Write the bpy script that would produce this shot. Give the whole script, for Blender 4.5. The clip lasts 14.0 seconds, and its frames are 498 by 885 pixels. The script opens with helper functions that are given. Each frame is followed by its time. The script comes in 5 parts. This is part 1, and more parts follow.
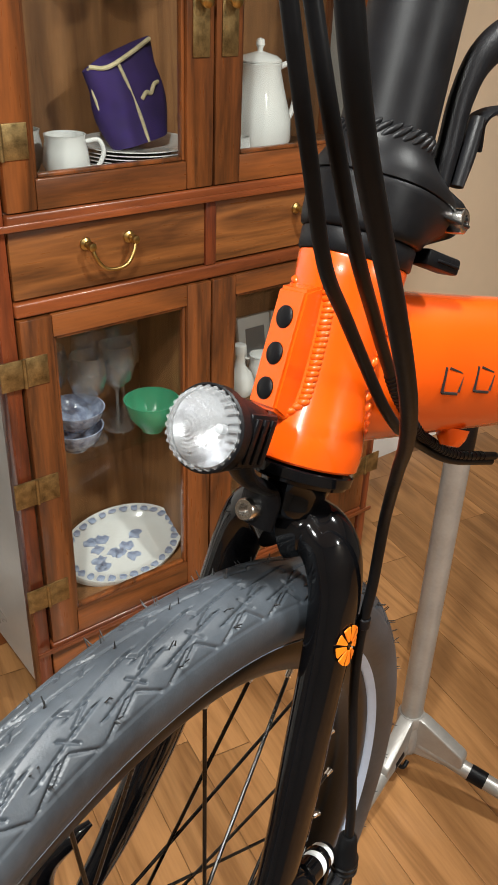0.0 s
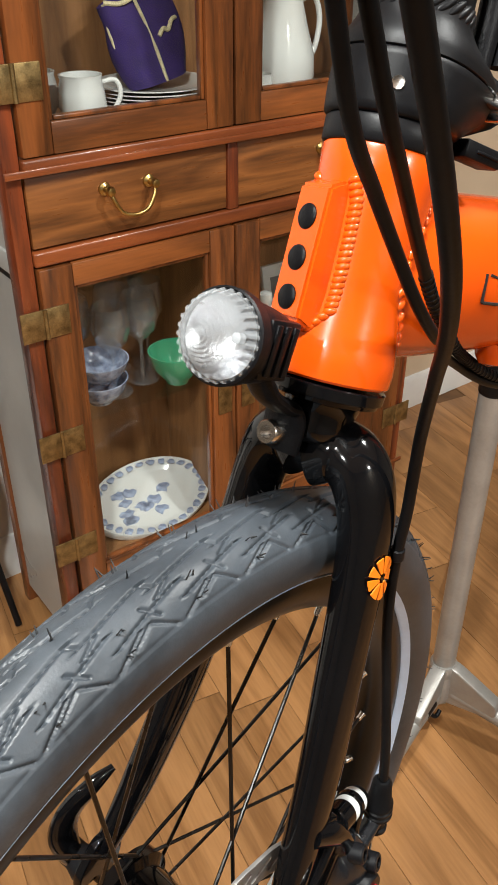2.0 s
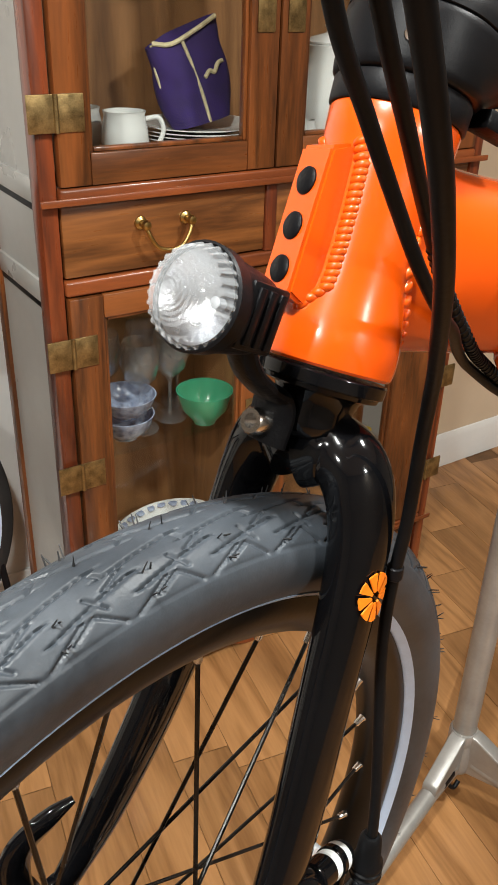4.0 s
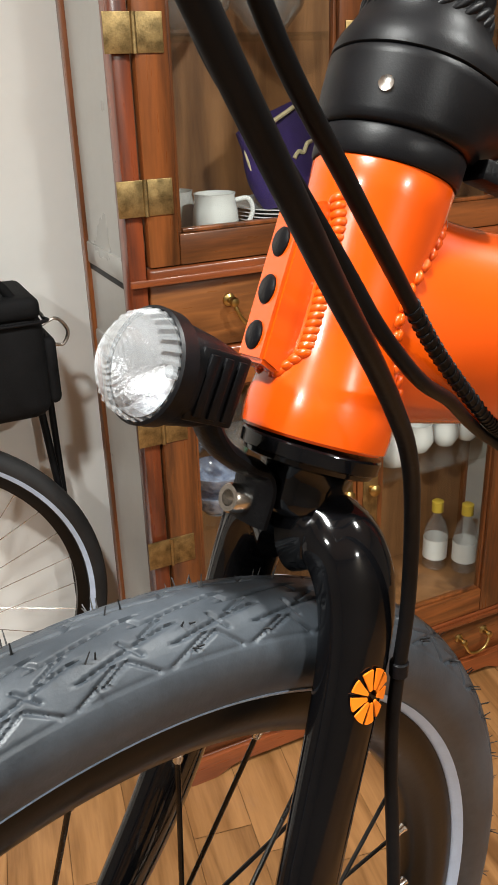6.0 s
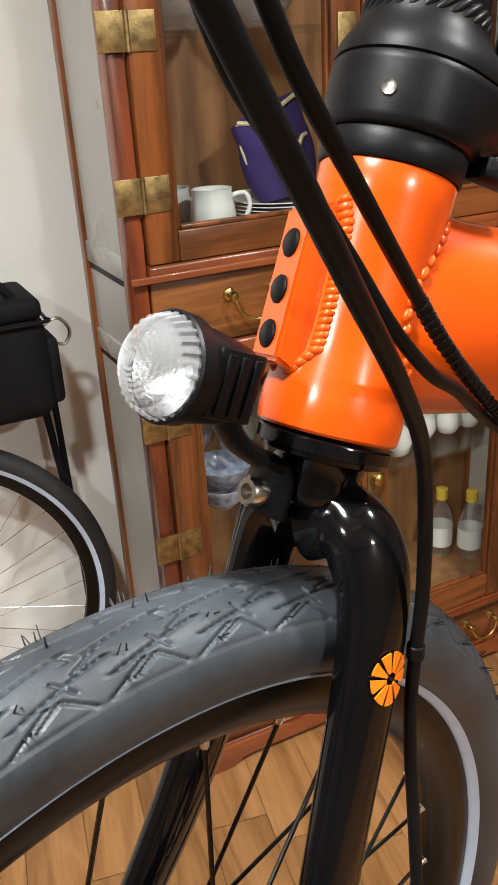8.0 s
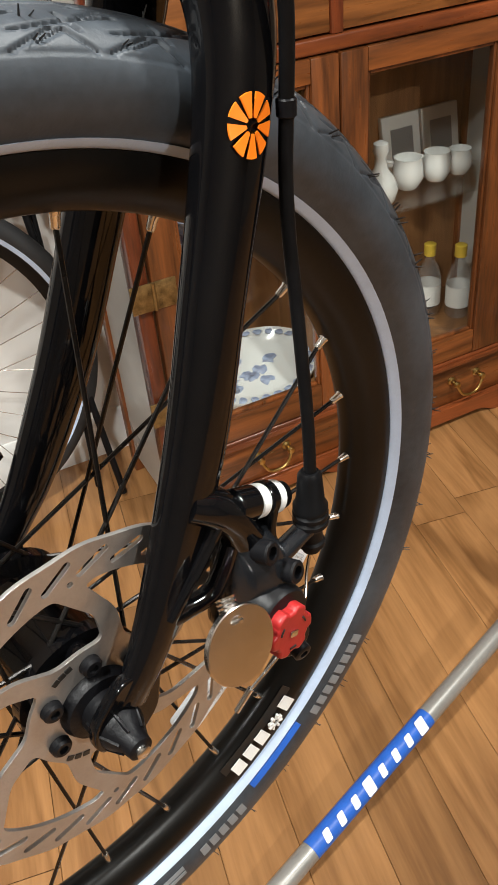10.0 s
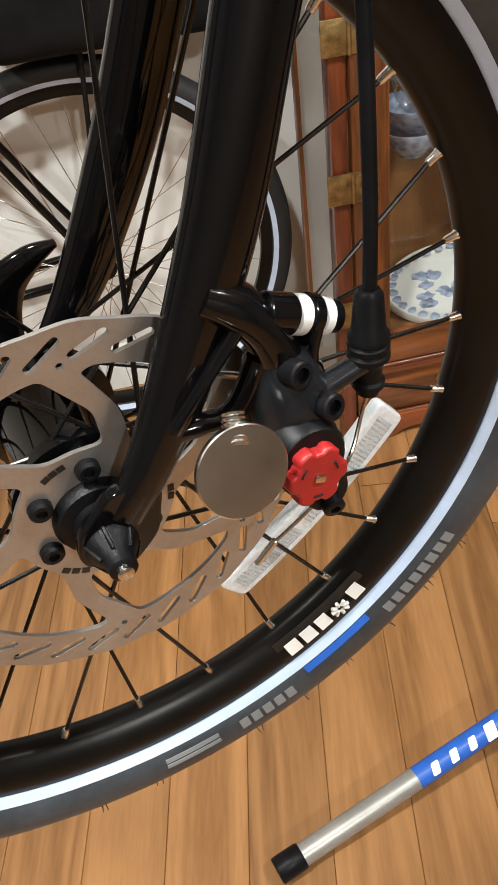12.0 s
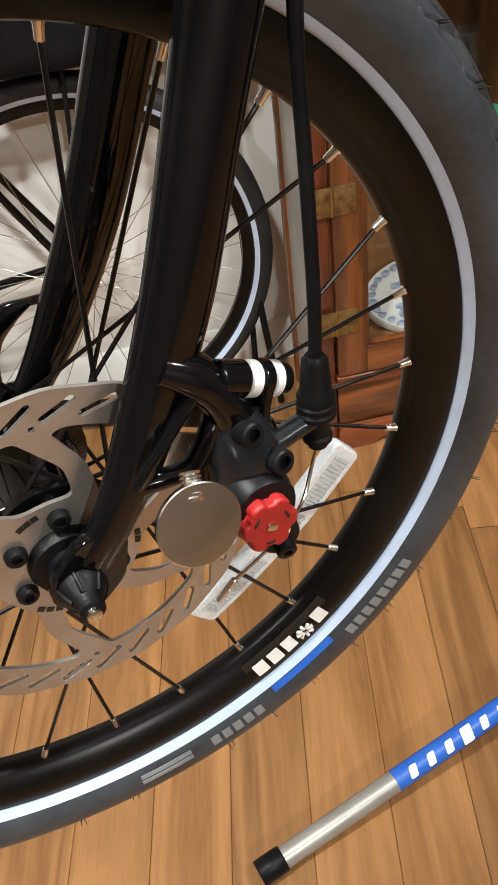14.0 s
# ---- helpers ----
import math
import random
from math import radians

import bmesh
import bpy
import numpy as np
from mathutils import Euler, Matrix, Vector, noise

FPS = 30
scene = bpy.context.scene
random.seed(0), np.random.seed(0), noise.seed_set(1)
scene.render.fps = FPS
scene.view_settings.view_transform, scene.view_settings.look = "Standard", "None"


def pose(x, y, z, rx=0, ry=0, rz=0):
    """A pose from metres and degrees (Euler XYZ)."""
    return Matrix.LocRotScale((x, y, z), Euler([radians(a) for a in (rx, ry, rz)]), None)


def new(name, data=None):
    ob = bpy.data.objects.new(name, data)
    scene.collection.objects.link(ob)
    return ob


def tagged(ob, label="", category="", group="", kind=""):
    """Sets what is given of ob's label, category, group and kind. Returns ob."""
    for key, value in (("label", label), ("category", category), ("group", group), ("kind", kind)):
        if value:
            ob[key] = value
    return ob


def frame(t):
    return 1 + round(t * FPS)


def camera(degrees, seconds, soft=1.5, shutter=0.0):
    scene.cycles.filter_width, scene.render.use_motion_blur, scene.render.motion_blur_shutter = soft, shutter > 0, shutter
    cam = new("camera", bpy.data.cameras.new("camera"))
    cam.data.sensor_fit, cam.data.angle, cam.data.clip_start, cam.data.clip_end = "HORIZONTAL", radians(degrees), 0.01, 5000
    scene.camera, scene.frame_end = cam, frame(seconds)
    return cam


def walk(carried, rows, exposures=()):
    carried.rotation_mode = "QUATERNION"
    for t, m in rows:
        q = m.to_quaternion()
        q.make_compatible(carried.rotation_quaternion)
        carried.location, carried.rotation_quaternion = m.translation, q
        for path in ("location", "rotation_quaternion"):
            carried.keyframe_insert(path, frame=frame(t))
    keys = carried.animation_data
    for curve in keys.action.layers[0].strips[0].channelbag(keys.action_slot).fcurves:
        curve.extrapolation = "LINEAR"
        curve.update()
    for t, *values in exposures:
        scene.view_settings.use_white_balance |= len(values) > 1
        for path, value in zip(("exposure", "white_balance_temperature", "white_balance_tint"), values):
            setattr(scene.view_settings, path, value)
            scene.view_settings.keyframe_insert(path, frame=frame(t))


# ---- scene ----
# camera: seconds, eye, yaw, pitch, roll
cam = camera(32.86, 14.0, soft=1.6)
PATH = [
    (0, -0.1142, -0.2173, 1.5014, -38.89, -29.78, 2.23),
    (0.5, -0.1023, -0.21, 1.4775, -38.14, -31.53, 0.96),
    (1, -0.0972, -0.2052, 1.4719, -38, -32.03, 0.64),
    (1.5, -0.1015, -0.2048, 1.4739, -36.91, -32.43, 0.26),
    (2, -0.1012, -0.2059, 1.4728, -36.72, -32.69, 0.2),
    (2.2, -0.1017, -0.2084, 1.4739, -36.31, -32.73, 0.09),
    (4.3, -0.0586, -0.2024, 1.4298, -32.19, -26.94, 2.77),
    (4.5, -0.0369, -0.2041, 1.429, -25.5, -24.61, 0.45),
    (5, -0.0244, -0.2008, 1.4261, -24.48, -23.96, -0.68),
    (5.5, -0.0225, -0.2036, 1.4227, -24.77, -24.02, -1.46),
    (6, -0.0241, -0.2081, 1.4244, -25.3, -23.97, -1.73),
    (6.5, -0.0306, -0.2103, 1.4296, -25.57, -23.78, -1.83),
    (7, -0.0323, -0.2141, 1.4297, -25.87, -23.56, -1.97),
    (7.2, -0.0332, -0.2125, 1.4301, -25.82, -23.57, -2.1),
    (9.3, -0.0179, -0.2332, 1.416, -23.7, -28.75, -7.07),
    (9.5, -0.0105, -0.2474, 1.3875, -23.71, -30.42, -7.34),
    (9.7, -0.0098, -0.2509, 1.3582, -24.87, -34.32, -6.06),
    (10, -0.0099, -0.2594, 1.3104, -23.71, -37.22, -5.92),
    (10.2, -0.0056, -0.2584, 1.2899, -22.54, -38.97, -6.38),
    (10.5, 0.0060, -0.2543, 1.2696, -19.70, -40.92, -7.60),
    (11, 0.0223, -0.2577, 1.2521, -12.82, -41.48, -8.11),
    (11.5, 0.0483, -0.2615, 1.2401, -6.07, -40.71, -8.76),
    (12, 0.0462, -0.2641, 1.2425, -5.60, -40.63, -8.31),
    (12.5, 0.0419, -0.2641, 1.2502, -6.02, -40.86, -8.07),
    (13, 0.0389, -0.2603, 1.2539, -5.99, -40.85, -8.12),
    (13.5, 0.0401, -0.2669, 1.2624, -6.37, -40.60, -8.12),
    (14, 0.0592, -0.2741, 1.2733, -6.66, -40.82, -7.97),
]
walk(cam, [(t, pose(x, y, z, 0, 0, yaw) @ pose(0, 0, 0, 90 + pitch) @ pose(0, 0, 0, 0, 0, roll)) for t, x, y, z, yaw, pitch, roll in PATH], [(0.0, 0.0)])

# world and lights: an evening room lit by ceiling lamps
world = bpy.data.worlds.new("room_world")
scene.world = world
world.use_nodes = True
world.node_tree.nodes["Background"].inputs[0].default_value = (1.0, 0.9, 0.78, 1)
world.node_tree.nodes["Background"].inputs[1].default_value = 0.15
# first lamp inferred; the others are added fill, the third for the cabinet
LAMPS = [(-0.35, -0.15, 43.0), (1.15, -0.35, 38.0), (0.75, -2.2, 57.0), (-1.4, -0.6, 37.0)]
CEIL = 2.55
for lx, ly, watts in LAMPS:
    lamp_data = bpy.data.lights.new("ceiling_lamp_light", "AREA")
    lamp_data.shape, lamp_data.size, lamp_data.energy = "DISK", 0.16, watts
    lamp_data.color = (0.965, 0.985, 0.95)
    lamp_ob = new("ceiling_lamp_light", lamp_data)
    lamp_ob.matrix_world = pose(lx, ly, CEIL - 0.06)

# ---------------------------------------------------------------- materials
def mat(name, color, rough=0.5, metal=0.0, vary=0.12, scale=12.0, bump=0.0, bump_scale=None, coat=0.0, trans=0.0, ior=1.45, rough_vary=0.08, stretch=(1, 1, 1), tint=None, detail=6.0, spec=0.5):
    """A principled material with two scales of colour variation, and fine relief."""
    m = bpy.data.materials.new(name)
    m.use_nodes = True
    nt = m.node_tree
    b = nt.nodes["Principled BSDF"]
    L = nt.links.new
    tc = nt.nodes.new("ShaderNodeTexCoord")
    mp = nt.nodes.new("ShaderNodeMapping")
    mp.inputs["Scale"].default_value = stretch
    L(tc.outputs["Object"], mp.inputs[0])
    n1 = nt.nodes.new("ShaderNodeTexNoise")
    n1.inputs["Scale"].default_value, n1.inputs["Detail"].default_value = scale, detail
    n2 = nt.nodes.new("ShaderNodeTexNoise")
    n2.inputs["Scale"].default_value, n2.inputs["Detail"].default_value = scale * 9, 4
    L(mp.outputs[0], n1.inputs["Vector"])
    L(mp.outputs[0], n2.inputs["Vector"])
    mix = nt.nodes.new("ShaderNodeMath")
    mix.operation = "MULTIPLY_ADD"
    mix.inputs[1].default_value = 0.35
    L(n2.outputs["Fac"], mix.inputs[0])
    L(n1.outputs["Fac"], mix.inputs[2])
    ramp = nt.nodes.new("ShaderNodeValToRGB")
    c0 = [max(0.0, c * (1 - vary * 1.6)) for c in color]
    c1 = [min(1.0, c * (1 + vary * 1.2)) for c in (tint or color)]
    ramp.color_ramp.elements[0].position, ramp.color_ramp.elements[1].position = 0.38, 0.92
    ramp.color_ramp.elements[0].color, ramp.color_ramp.elements[1].color = (*c0, 1), (*c1, 1)
    L(mix.outputs[0], ramp.inputs[0])
    L(ramp.outputs[0], b.inputs["Base Color"])
    rm = nt.nodes.new("ShaderNodeMapRange")
    rm.inputs["To Min"].default_value, rm.inputs["To Max"].default_value = max(0.02, rough - rough_vary), min(1, rough + rough_vary)
    L(n1.outputs["Fac"], rm.inputs["Value"])
    L(rm.outputs[0], b.inputs["Roughness"])
    b.inputs["Metallic"].default_value = metal
    b.inputs["Specular IOR Level"].default_value = spec
    b.inputs["Coat Weight"].default_value = coat
    b.inputs["Coat Roughness"].default_value = 0.06
    b.inputs["Transmission Weight"].default_value = trans
    b.inputs["IOR"].default_value = ior
    if bump:
        n3 = nt.nodes.new("ShaderNodeTexNoise")
        n3.inputs["Scale"].default_value, n3.inputs["Detail"].default_value = bump_scale or scale * 12, 5
        L(mp.outputs[0], n3.inputs["Vector"])
        bp = nt.nodes.new("ShaderNodeBump")
        bp.inputs["Strength"].default_value, bp.inputs["Distance"].default_value = bump, 0.001
        L(n3.outputs["Fac"], bp.inputs["Height"])
        L(bp.outputs[0], b.inputs["Normal"])
    return m


def wood_mat(name, dark, light, along="z", rough=0.28, coat=0.35, rings=7.0, per_piece=False):
    """Varnished wood with grain that runs along one axis."""
    m = bpy.data.materials.new(name)
    m.use_nodes = True
    nt = m.node_tree
    b = nt.nodes["Principled BSDF"]
    L = nt.links.new
    tc = nt.nodes.new("ShaderNodeTexCoord")
    mp = nt.nodes.new("ShaderNodeMapping")
    mp.inputs["Scale"].default_value = {"x": (0.09, 1, 1), "y": (1, 0.09, 1), "z": (1, 1, 0.09)}[along]
    L(tc.outputs["Object"], mp.inputs[0])
    if per_piece:
        info = nt.nodes.new("ShaderNodeObjectInfo")
        vm = nt.nodes.new("ShaderNodeVectorMath")
        vm.operation = "MULTIPLY_ADD"
        vm.inputs[1].default_value = (37.0, 53.0, 71.0)
        L(info.outputs["Random"], vm.inputs[0])
        L(tc.outputs["Object"], vm.inputs[2])
        L(vm.outputs[0], mp.inputs[0])
    w = nt.nodes.new("ShaderNodeTexNoise")
    w.inputs["Scale"].default_value, w.inputs["Detail"].default_value, w.inputs["Distortion"].default_value = rings, 3, 1.2
    g = nt.nodes.new("ShaderNodeTexNoise")
    g.inputs["Scale"].default_value, g.inputs["Detail"].default_value = 190, 4
    L(mp.outputs[0], w.inputs["Vector"])
    L(mp.outputs[0], g.inputs["Vector"])
    wave = nt.nodes.new("ShaderNodeMath")
    wave.operation = "PINGPONG"
    mul = nt.nodes.new("ShaderNodeMath")
    mul.operation = "MULTIPLY"
    mul.inputs[1].default_value = 7.0
    L(w.outputs["Fac"], mul.inputs[0])
    L(mul.outputs[0], wave.inputs[0])
    wave.inputs[1].default_value = 1.0
    add = nt.nodes.new("ShaderNodeMath")
    add.operation = "MULTIPLY_ADD"
    add.inputs[1].default_value = 0.55
    L(g.outputs["Fac"], add.inputs[0])
    half = nt.nodes.new("ShaderNodeMath")
    half.operation = "MULTIPLY"
    half.inputs[1].default_value = 0.55
    L(wave.outputs[0], half.inputs[0])
    L(half.outputs[0], add.inputs[2])
    ramp = nt.nodes.new("ShaderNodeValToRGB")
    ramp.color_ramp.elements[0].position, ramp.color_ramp.elements[1].position = 0.18, 0.85
    ramp.color_ramp.elements[0].color, ramp.color_ramp.elements[1].color = (*dark, 1), (*light, 1)
    L(add.outputs[0], ramp.inputs[0])
    out = ramp.outputs[0]
    if per_piece:
        hsv = nt.nodes.new("ShaderNodeHueSaturation")
        mr = nt.nodes.new("ShaderNodeMapRange")
        mr.inputs["To Min"].default_value, mr.inputs["To Max"].default_value = 0.74, 1.06
        L(info.outputs["Random"], mr.inputs["Value"])
        L(mr.outputs[0], hsv.inputs["Value"])
        L(out, hsv.inputs["Color"])
        out = hsv.outputs[0]
    L(out, b.inputs["Base Color"])
    rr = nt.nodes.new("ShaderNodeMapRange")
    rr.inputs["To Min"].default_value, rr.inputs["To Max"].default_value = rough + 0.1, rough - 0.06
    L(g.outputs["Fac"], rr.inputs["Value"])
    L(rr.outputs[0], b.inputs["Roughness"])
    b.inputs["Coat Weight"].default_value, b.inputs["Coat Roughness"].default_value = coat, 0.12
    bp = nt.nodes.new("ShaderNodeBump")
    bp.inputs["Strength"].default_value, bp.inputs["Distance"].default_value = 0.15, 0.001
    L(add.outputs[0], bp.inputs["Height"])
    L(bp.outputs[0], b.inputs["Normal"])
    return m


def pane_mat(name):
    """Thin sheet glass: mostly clear, with a faint mirror at grazing angles."""
    m = bpy.data.materials.new(name)
    m.use_nodes = True
    nt = m.node_tree
    out = nt.nodes["Material Output"]
    clear, gloss, mix, fr, cube, gain = (nt.nodes.new(k) for k in ("ShaderNodeBsdfTransparent", "ShaderNodeBsdfGlossy", "ShaderNodeMixShader", "ShaderNodeLayerWeight", "ShaderNodeMath", "ShaderNodeMath"))
    clear.inputs[0].default_value = (0.94, 0.95, 0.93, 1)
    gloss.inputs["Roughness"].default_value = 0.03
    cube.operation, cube.inputs[1].default_value = "POWER", 4.0
    gain.operation, gain.inputs[1].default_value, gain.inputs[2].default_value = "MULTIPLY_ADD", 0.5, 0.03
    nt.links.new(fr.outputs["Facing"], cube.inputs[0])
    nt.links.new(cube.outputs[0], gain.inputs[0])
    nt.links.new(gain.outputs[0], mix.inputs[0])
    nt.links.new(clear.outputs[0], mix.inputs[1])
    nt.links.new(gloss.outputs[0], mix.inputs[2])
    nt.links.new(mix.outputs[0], out.inputs[0])
    return m


M_ORANGE = mat("orange_paint", (0.66, 0.074, 0.002), 0.24, vary=0.04, scale=5, coat=0.55, rough_vary=0.03, bump=0.02, bump_scale=120)
M_BLACK_GLOSS = mat("gloss_black_paint", (0.0025, 0.0025, 0.003), 0.09, vary=0.2, scale=20, coat=0.0, rough_vary=0.03, ior=1.42)
M_BLACK_SATIN = mat("satin_black_metal", (0.005, 0.005, 0.006), 0.42, spec=0.22, vary=0.25, scale=60, bump=0.07, bump_scale=1600)
M_BLACK_PLASTIC = mat("black_plastic", (0.005, 0.005, 0.006), 0.40, spec=0.17, vary=0.2, scale=50, bump=0.2, bump_scale=700)
M_CABLE = mat("cable_rubber", (0.005, 0.005, 0.0055), 0.42, spec=0.13, vary=0.25, scale=40, bump=0.08, bump_scale=300)
M_RUBBER = mat("tyre_rubber", (0.032, 0.039, 0.048), 0.44, vary=0.26, scale=26, bump=0.10, bump_scale=900, tint=(0.044, 0.052, 0.062))
M_RIM = mat("rim_black_anodised", (0.007, 0.0065, 0.006), 0.32, spec=0.3, vary=0.2, scale=30, bump=0.05, bump_scale=300, metal=0.3)
M_STRIPE = mat("reflective_band", (0.54, 0.66, 0.86), 0.4, vary=0.06, scale=60, metal=0.0, bump=0.15, bump_scale=900)
M_STEEL = mat("polished_steel", (0.62, 0.60, 0.57), 0.22, metal=1.0, vary=0.08, scale=40, bump=0.04, bump_scale=300)
M_ROTOR = mat("brushed_rotor_steel", (0.40, 0.385, 0.37), 0.36, metal=0.75, vary=0.10, scale=60, bump=0.12, bump_scale=900)
M_DARK_STEEL = mat("dark_spoke_steel", (0.035, 0.033, 0.032), 0.28, metal=0.85, vary=0.15, scale=50)
M_NIPPLE = mat("nickel_nipple", (0.75, 0.73, 0.70), 0.25, metal=1.0, vary=0.08, scale=80)
M_RED = mat("red_plastic", (0.34, 0.018, 0.018), 0.38, vary=0.10, scale=60, bump=0.1, bump_scale=500)
M_WHITE_PLASTIC = mat("white_washer", (0.74, 0.76, 0.76), 0.4, vary=0.04, scale=50)
M_GREY_PAINT = mat("worn_grey_stand_paint", (0.34, 0.33, 0.31), 0.36, vary=0.10, scale=18, metal=0.5, bump=0.08, bump_scale=200)
M_LABEL_BLUE = mat("blue_label", (0.02, 0.11, 0.48), 0.4, vary=0.08, scale=60)
M_LABEL_WHITE = mat("white_print", (0.80, 0.80, 0.78), 0.45, vary=0.04, scale=90)
M_LABEL_BLACK = mat("black_print", (0.012, 0.012, 0.012), 0.4, vary=0.1, scale=90)
M_BADGE = mat("orange_badge", (0.80, 0.18, 0.008), 0.35, vary=0.04, scale=60)
M_GREY_PRINT = mat("grey_moulded_print", (0.20, 0.21, 0.22), 0.5, vary=0.08, scale=60)
M_REFLECTOR = mat("clear_prism_reflector", (0.74, 0.79, 0.83), 0.16, vary=0.10, scale=420, coat=0.5, metal=0.0, bump=0.35, bump_scale=1500)
M_WOOD_V = wood_mat("rosewood_upright", (0.050, 0.017, 0.006), (0.245, 0.074, 0.019), "z")
M_WOOD_H = wood_mat("rosewood_level", (0.058, 0.020, 0.007), (0.26, 0.080, 0.021), "x")
M_WOOD_RED = wood_mat("red_stained_rail", (0.080, 0.020, 0.007), (0.27, 0.068, 0.019), "x")
M_WOOD_REDV = wood_mat("red_stained_post", (0.050, 0.012, 0.006), (0.26, 0.056, 0.017), "z")
M_BURL = wood_mat("figured_drawer_wood", (0.080, 0.028, 0.009), (0.25, 0.090, 0.025), "x", rings=13.0)
M_WOOD_IN = wood_mat("interior_wood", (0.17, 0.075, 0.028), (0.33, 0.155, 0.060), "z", rough=0.45, coat=0.05)
M_PLANK = wood_mat("oak_plank", (0.225, 0.100, 0.032), (0.41, 0.200, 0.074), "x", rough=0.34, coat=0.15, rings=9.0, per_piece=True)
M_BRASS = mat("aged_brass", (0.52, 0.36, 0.13), 0.32, metal=1.0, vary=0.25, scale=40, bump=0.15, bump_scale=250)
M_BRASS_DARK = mat("tarnished_brass", (0.30, 0.21, 0.09), 0.45, metal=0.9, vary=0.4, scale=55, bump=0.35, bump_scale=200)
M_PORCELAIN = mat("white_porcelain", (0.74, 0.75, 0.74), 0.14, vary=0.03, scale=20, coat=0.5)
M_PANE = pane_mat("sheet_glass")
M_PURPLE = mat("purple_felt", (0.030, 0.014, 0.10), 0.85, vary=0.25, scale=30, bump=0.5, bump_scale=500)
M_GOLD = mat("gold_cord", (0.60, 0.52, 0.32), 0.6, vary=0.2, scale=120, bump=0.5, bump_scale=700)
M_GREEN = mat("green_glaze", (0.05, 0.36, 0.20), 0.2, vary=0.10, scale=25, coat=0.5)
M_BLUEGLAZE = mat("cobalt_glaze", (0.10, 0.15, 0.33), 0.18, vary=0.35, scale=60, coat=0.5, tint=(0.36, 0.42, 0.55))
M_YELLOW = mat("yellow_cap", (0.72, 0.50, 0.06), 0.4, vary=0.1, scale=40)
# pale grey paints the white wall's reflection in the side glass; rails share it
M_SIDE = mat("pale_grey_reflection_and_rails", (0.42, 0.42, 0.40), 0.3, vary=0.06, scale=6, coat=0.3)
M_WALL = mat("off_white_wall_paint", (0.78, 0.77, 0.74), 0.75, vary=0.03, scale=3, bump=0.12, bump_scale=120)
# tan colour carries the warm light on the wall right of the cabinet
M_WALL_WARM_LIT = mat("wall_paint_warm_light", (0.66, 0.52, 0.37), 0.75, vary=0.03, scale=3, bump=0.12, bump_scale=120)
M_TRIM = mat("white_trim_paint", (0.78, 0.77, 0.74), 0.4, vary=0.03, scale=8, bump=0.05, bump_scale=80)
M_FABRIC = mat("black_bag_nylon", (0.006, 0.006, 0.0065), 0.75, spec=0.15, vary=0.3, scale=25, bump=0.6, bump_scale=500)
# dark tone that holds down bounce and reflections from the unseen walls
M_WALL_UNSEEN = mat("dark_unseen_wall", (0.17, 0.14, 0.11), 0.75, vary=0.03, scale=3, bump=0.12, bump_scale=120)
M_CEIL = mat("ceiling_paint", (0.80, 0.79, 0.76), 0.8, vary=0.02, scale=3)
M_GROUT = mat("floor_gap", (0.15, 0.075, 0.032), 0.8, vary=0.2, scale=20)
M_GREYLINE = mat("old_tyre_rubber", (0.02, 0.02, 0.021), 0.6, vary=0.2, scale=30, bump=0.2, bump_scale=300)


def emit_mat(name, color, strength):
    m = bpy.data.materials.new(name)
    m.use_nodes = True
    b = m.node_tree.nodes["Principled BSDF"]
    b.inputs["Base Color"].default_value = (*color, 1)
    b.inputs["Emission Color"].default_value = (*color, 1)
    b.inputs["Emission Strength"].default_value = strength
    return m


def lens_mat(name, white=0.13, gloss=0.12):
    """Clear moulded plastic or glass: lets light through, a share of white painting its sheen, with bright glints on
    its ribs.
    """
    m = bpy.data.materials.new(name)
    m.use_nodes = True
    nt = m.node_tree
    b = nt.nodes["Principled BSDF"]
    b.inputs["Base Color"].default_value = (0.86, 0.89, 0.92, 1)
    b.inputs["Roughness"].default_value = 0.08
    clear, shine, mix, top, edge = (nt.nodes.new("ShaderNode" + k) for k in ("BsdfTransparent", "BsdfGlossy", "MixShader", "MixShader", "LayerWeight"))
    shine.inputs["Roughness"].default_value = 0.06
    edge.inputs["Blend"].default_value = gloss
    mix.inputs[0].default_value = white
    nt.links.new(clear.outputs[0], mix.inputs[1])
    nt.links.new(b.outputs[0], mix.inputs[2])
    nt.links.new(edge.outputs["Facing"], top.inputs[0])
    nt.links.new(mix.outputs[0], top.inputs[1])
    nt.links.new(shine.outputs[0], top.inputs[2])
    nt.links.new((top if gloss else mix).outputs[0], nt.nodes["Material Output"].inputs[0])
    return m


M_PRISM = mat("mirrored_prism", (0.80, 0.84, 0.87), 0.14, metal=0.55, vary=0.06, scale=300)
M_CALIPER = mat("satin_charcoal_casting", (0.009, 0.010, 0.012), 0.16, vary=0.2, scale=60, bump=0.08, bump_scale=1800)
M_CLEAR = lens_mat("clear_lens_plastic", 0.17, 0.0)
# white share lifts the glasses out of the dim cabinet
M_GLASSWARE = lens_mat("clear_glassware", 0.07, 0.20)
M_CHROME = mat("satin_reflector", (0.36, 0.37, 0.39), 0.30, metal=1.0, vary=0.10, scale=300, bump=0.3, bump_scale=900)
M_LAMP = emit_mat("lamp_glow", (1.0, 0.87, 0.70), 6.0)


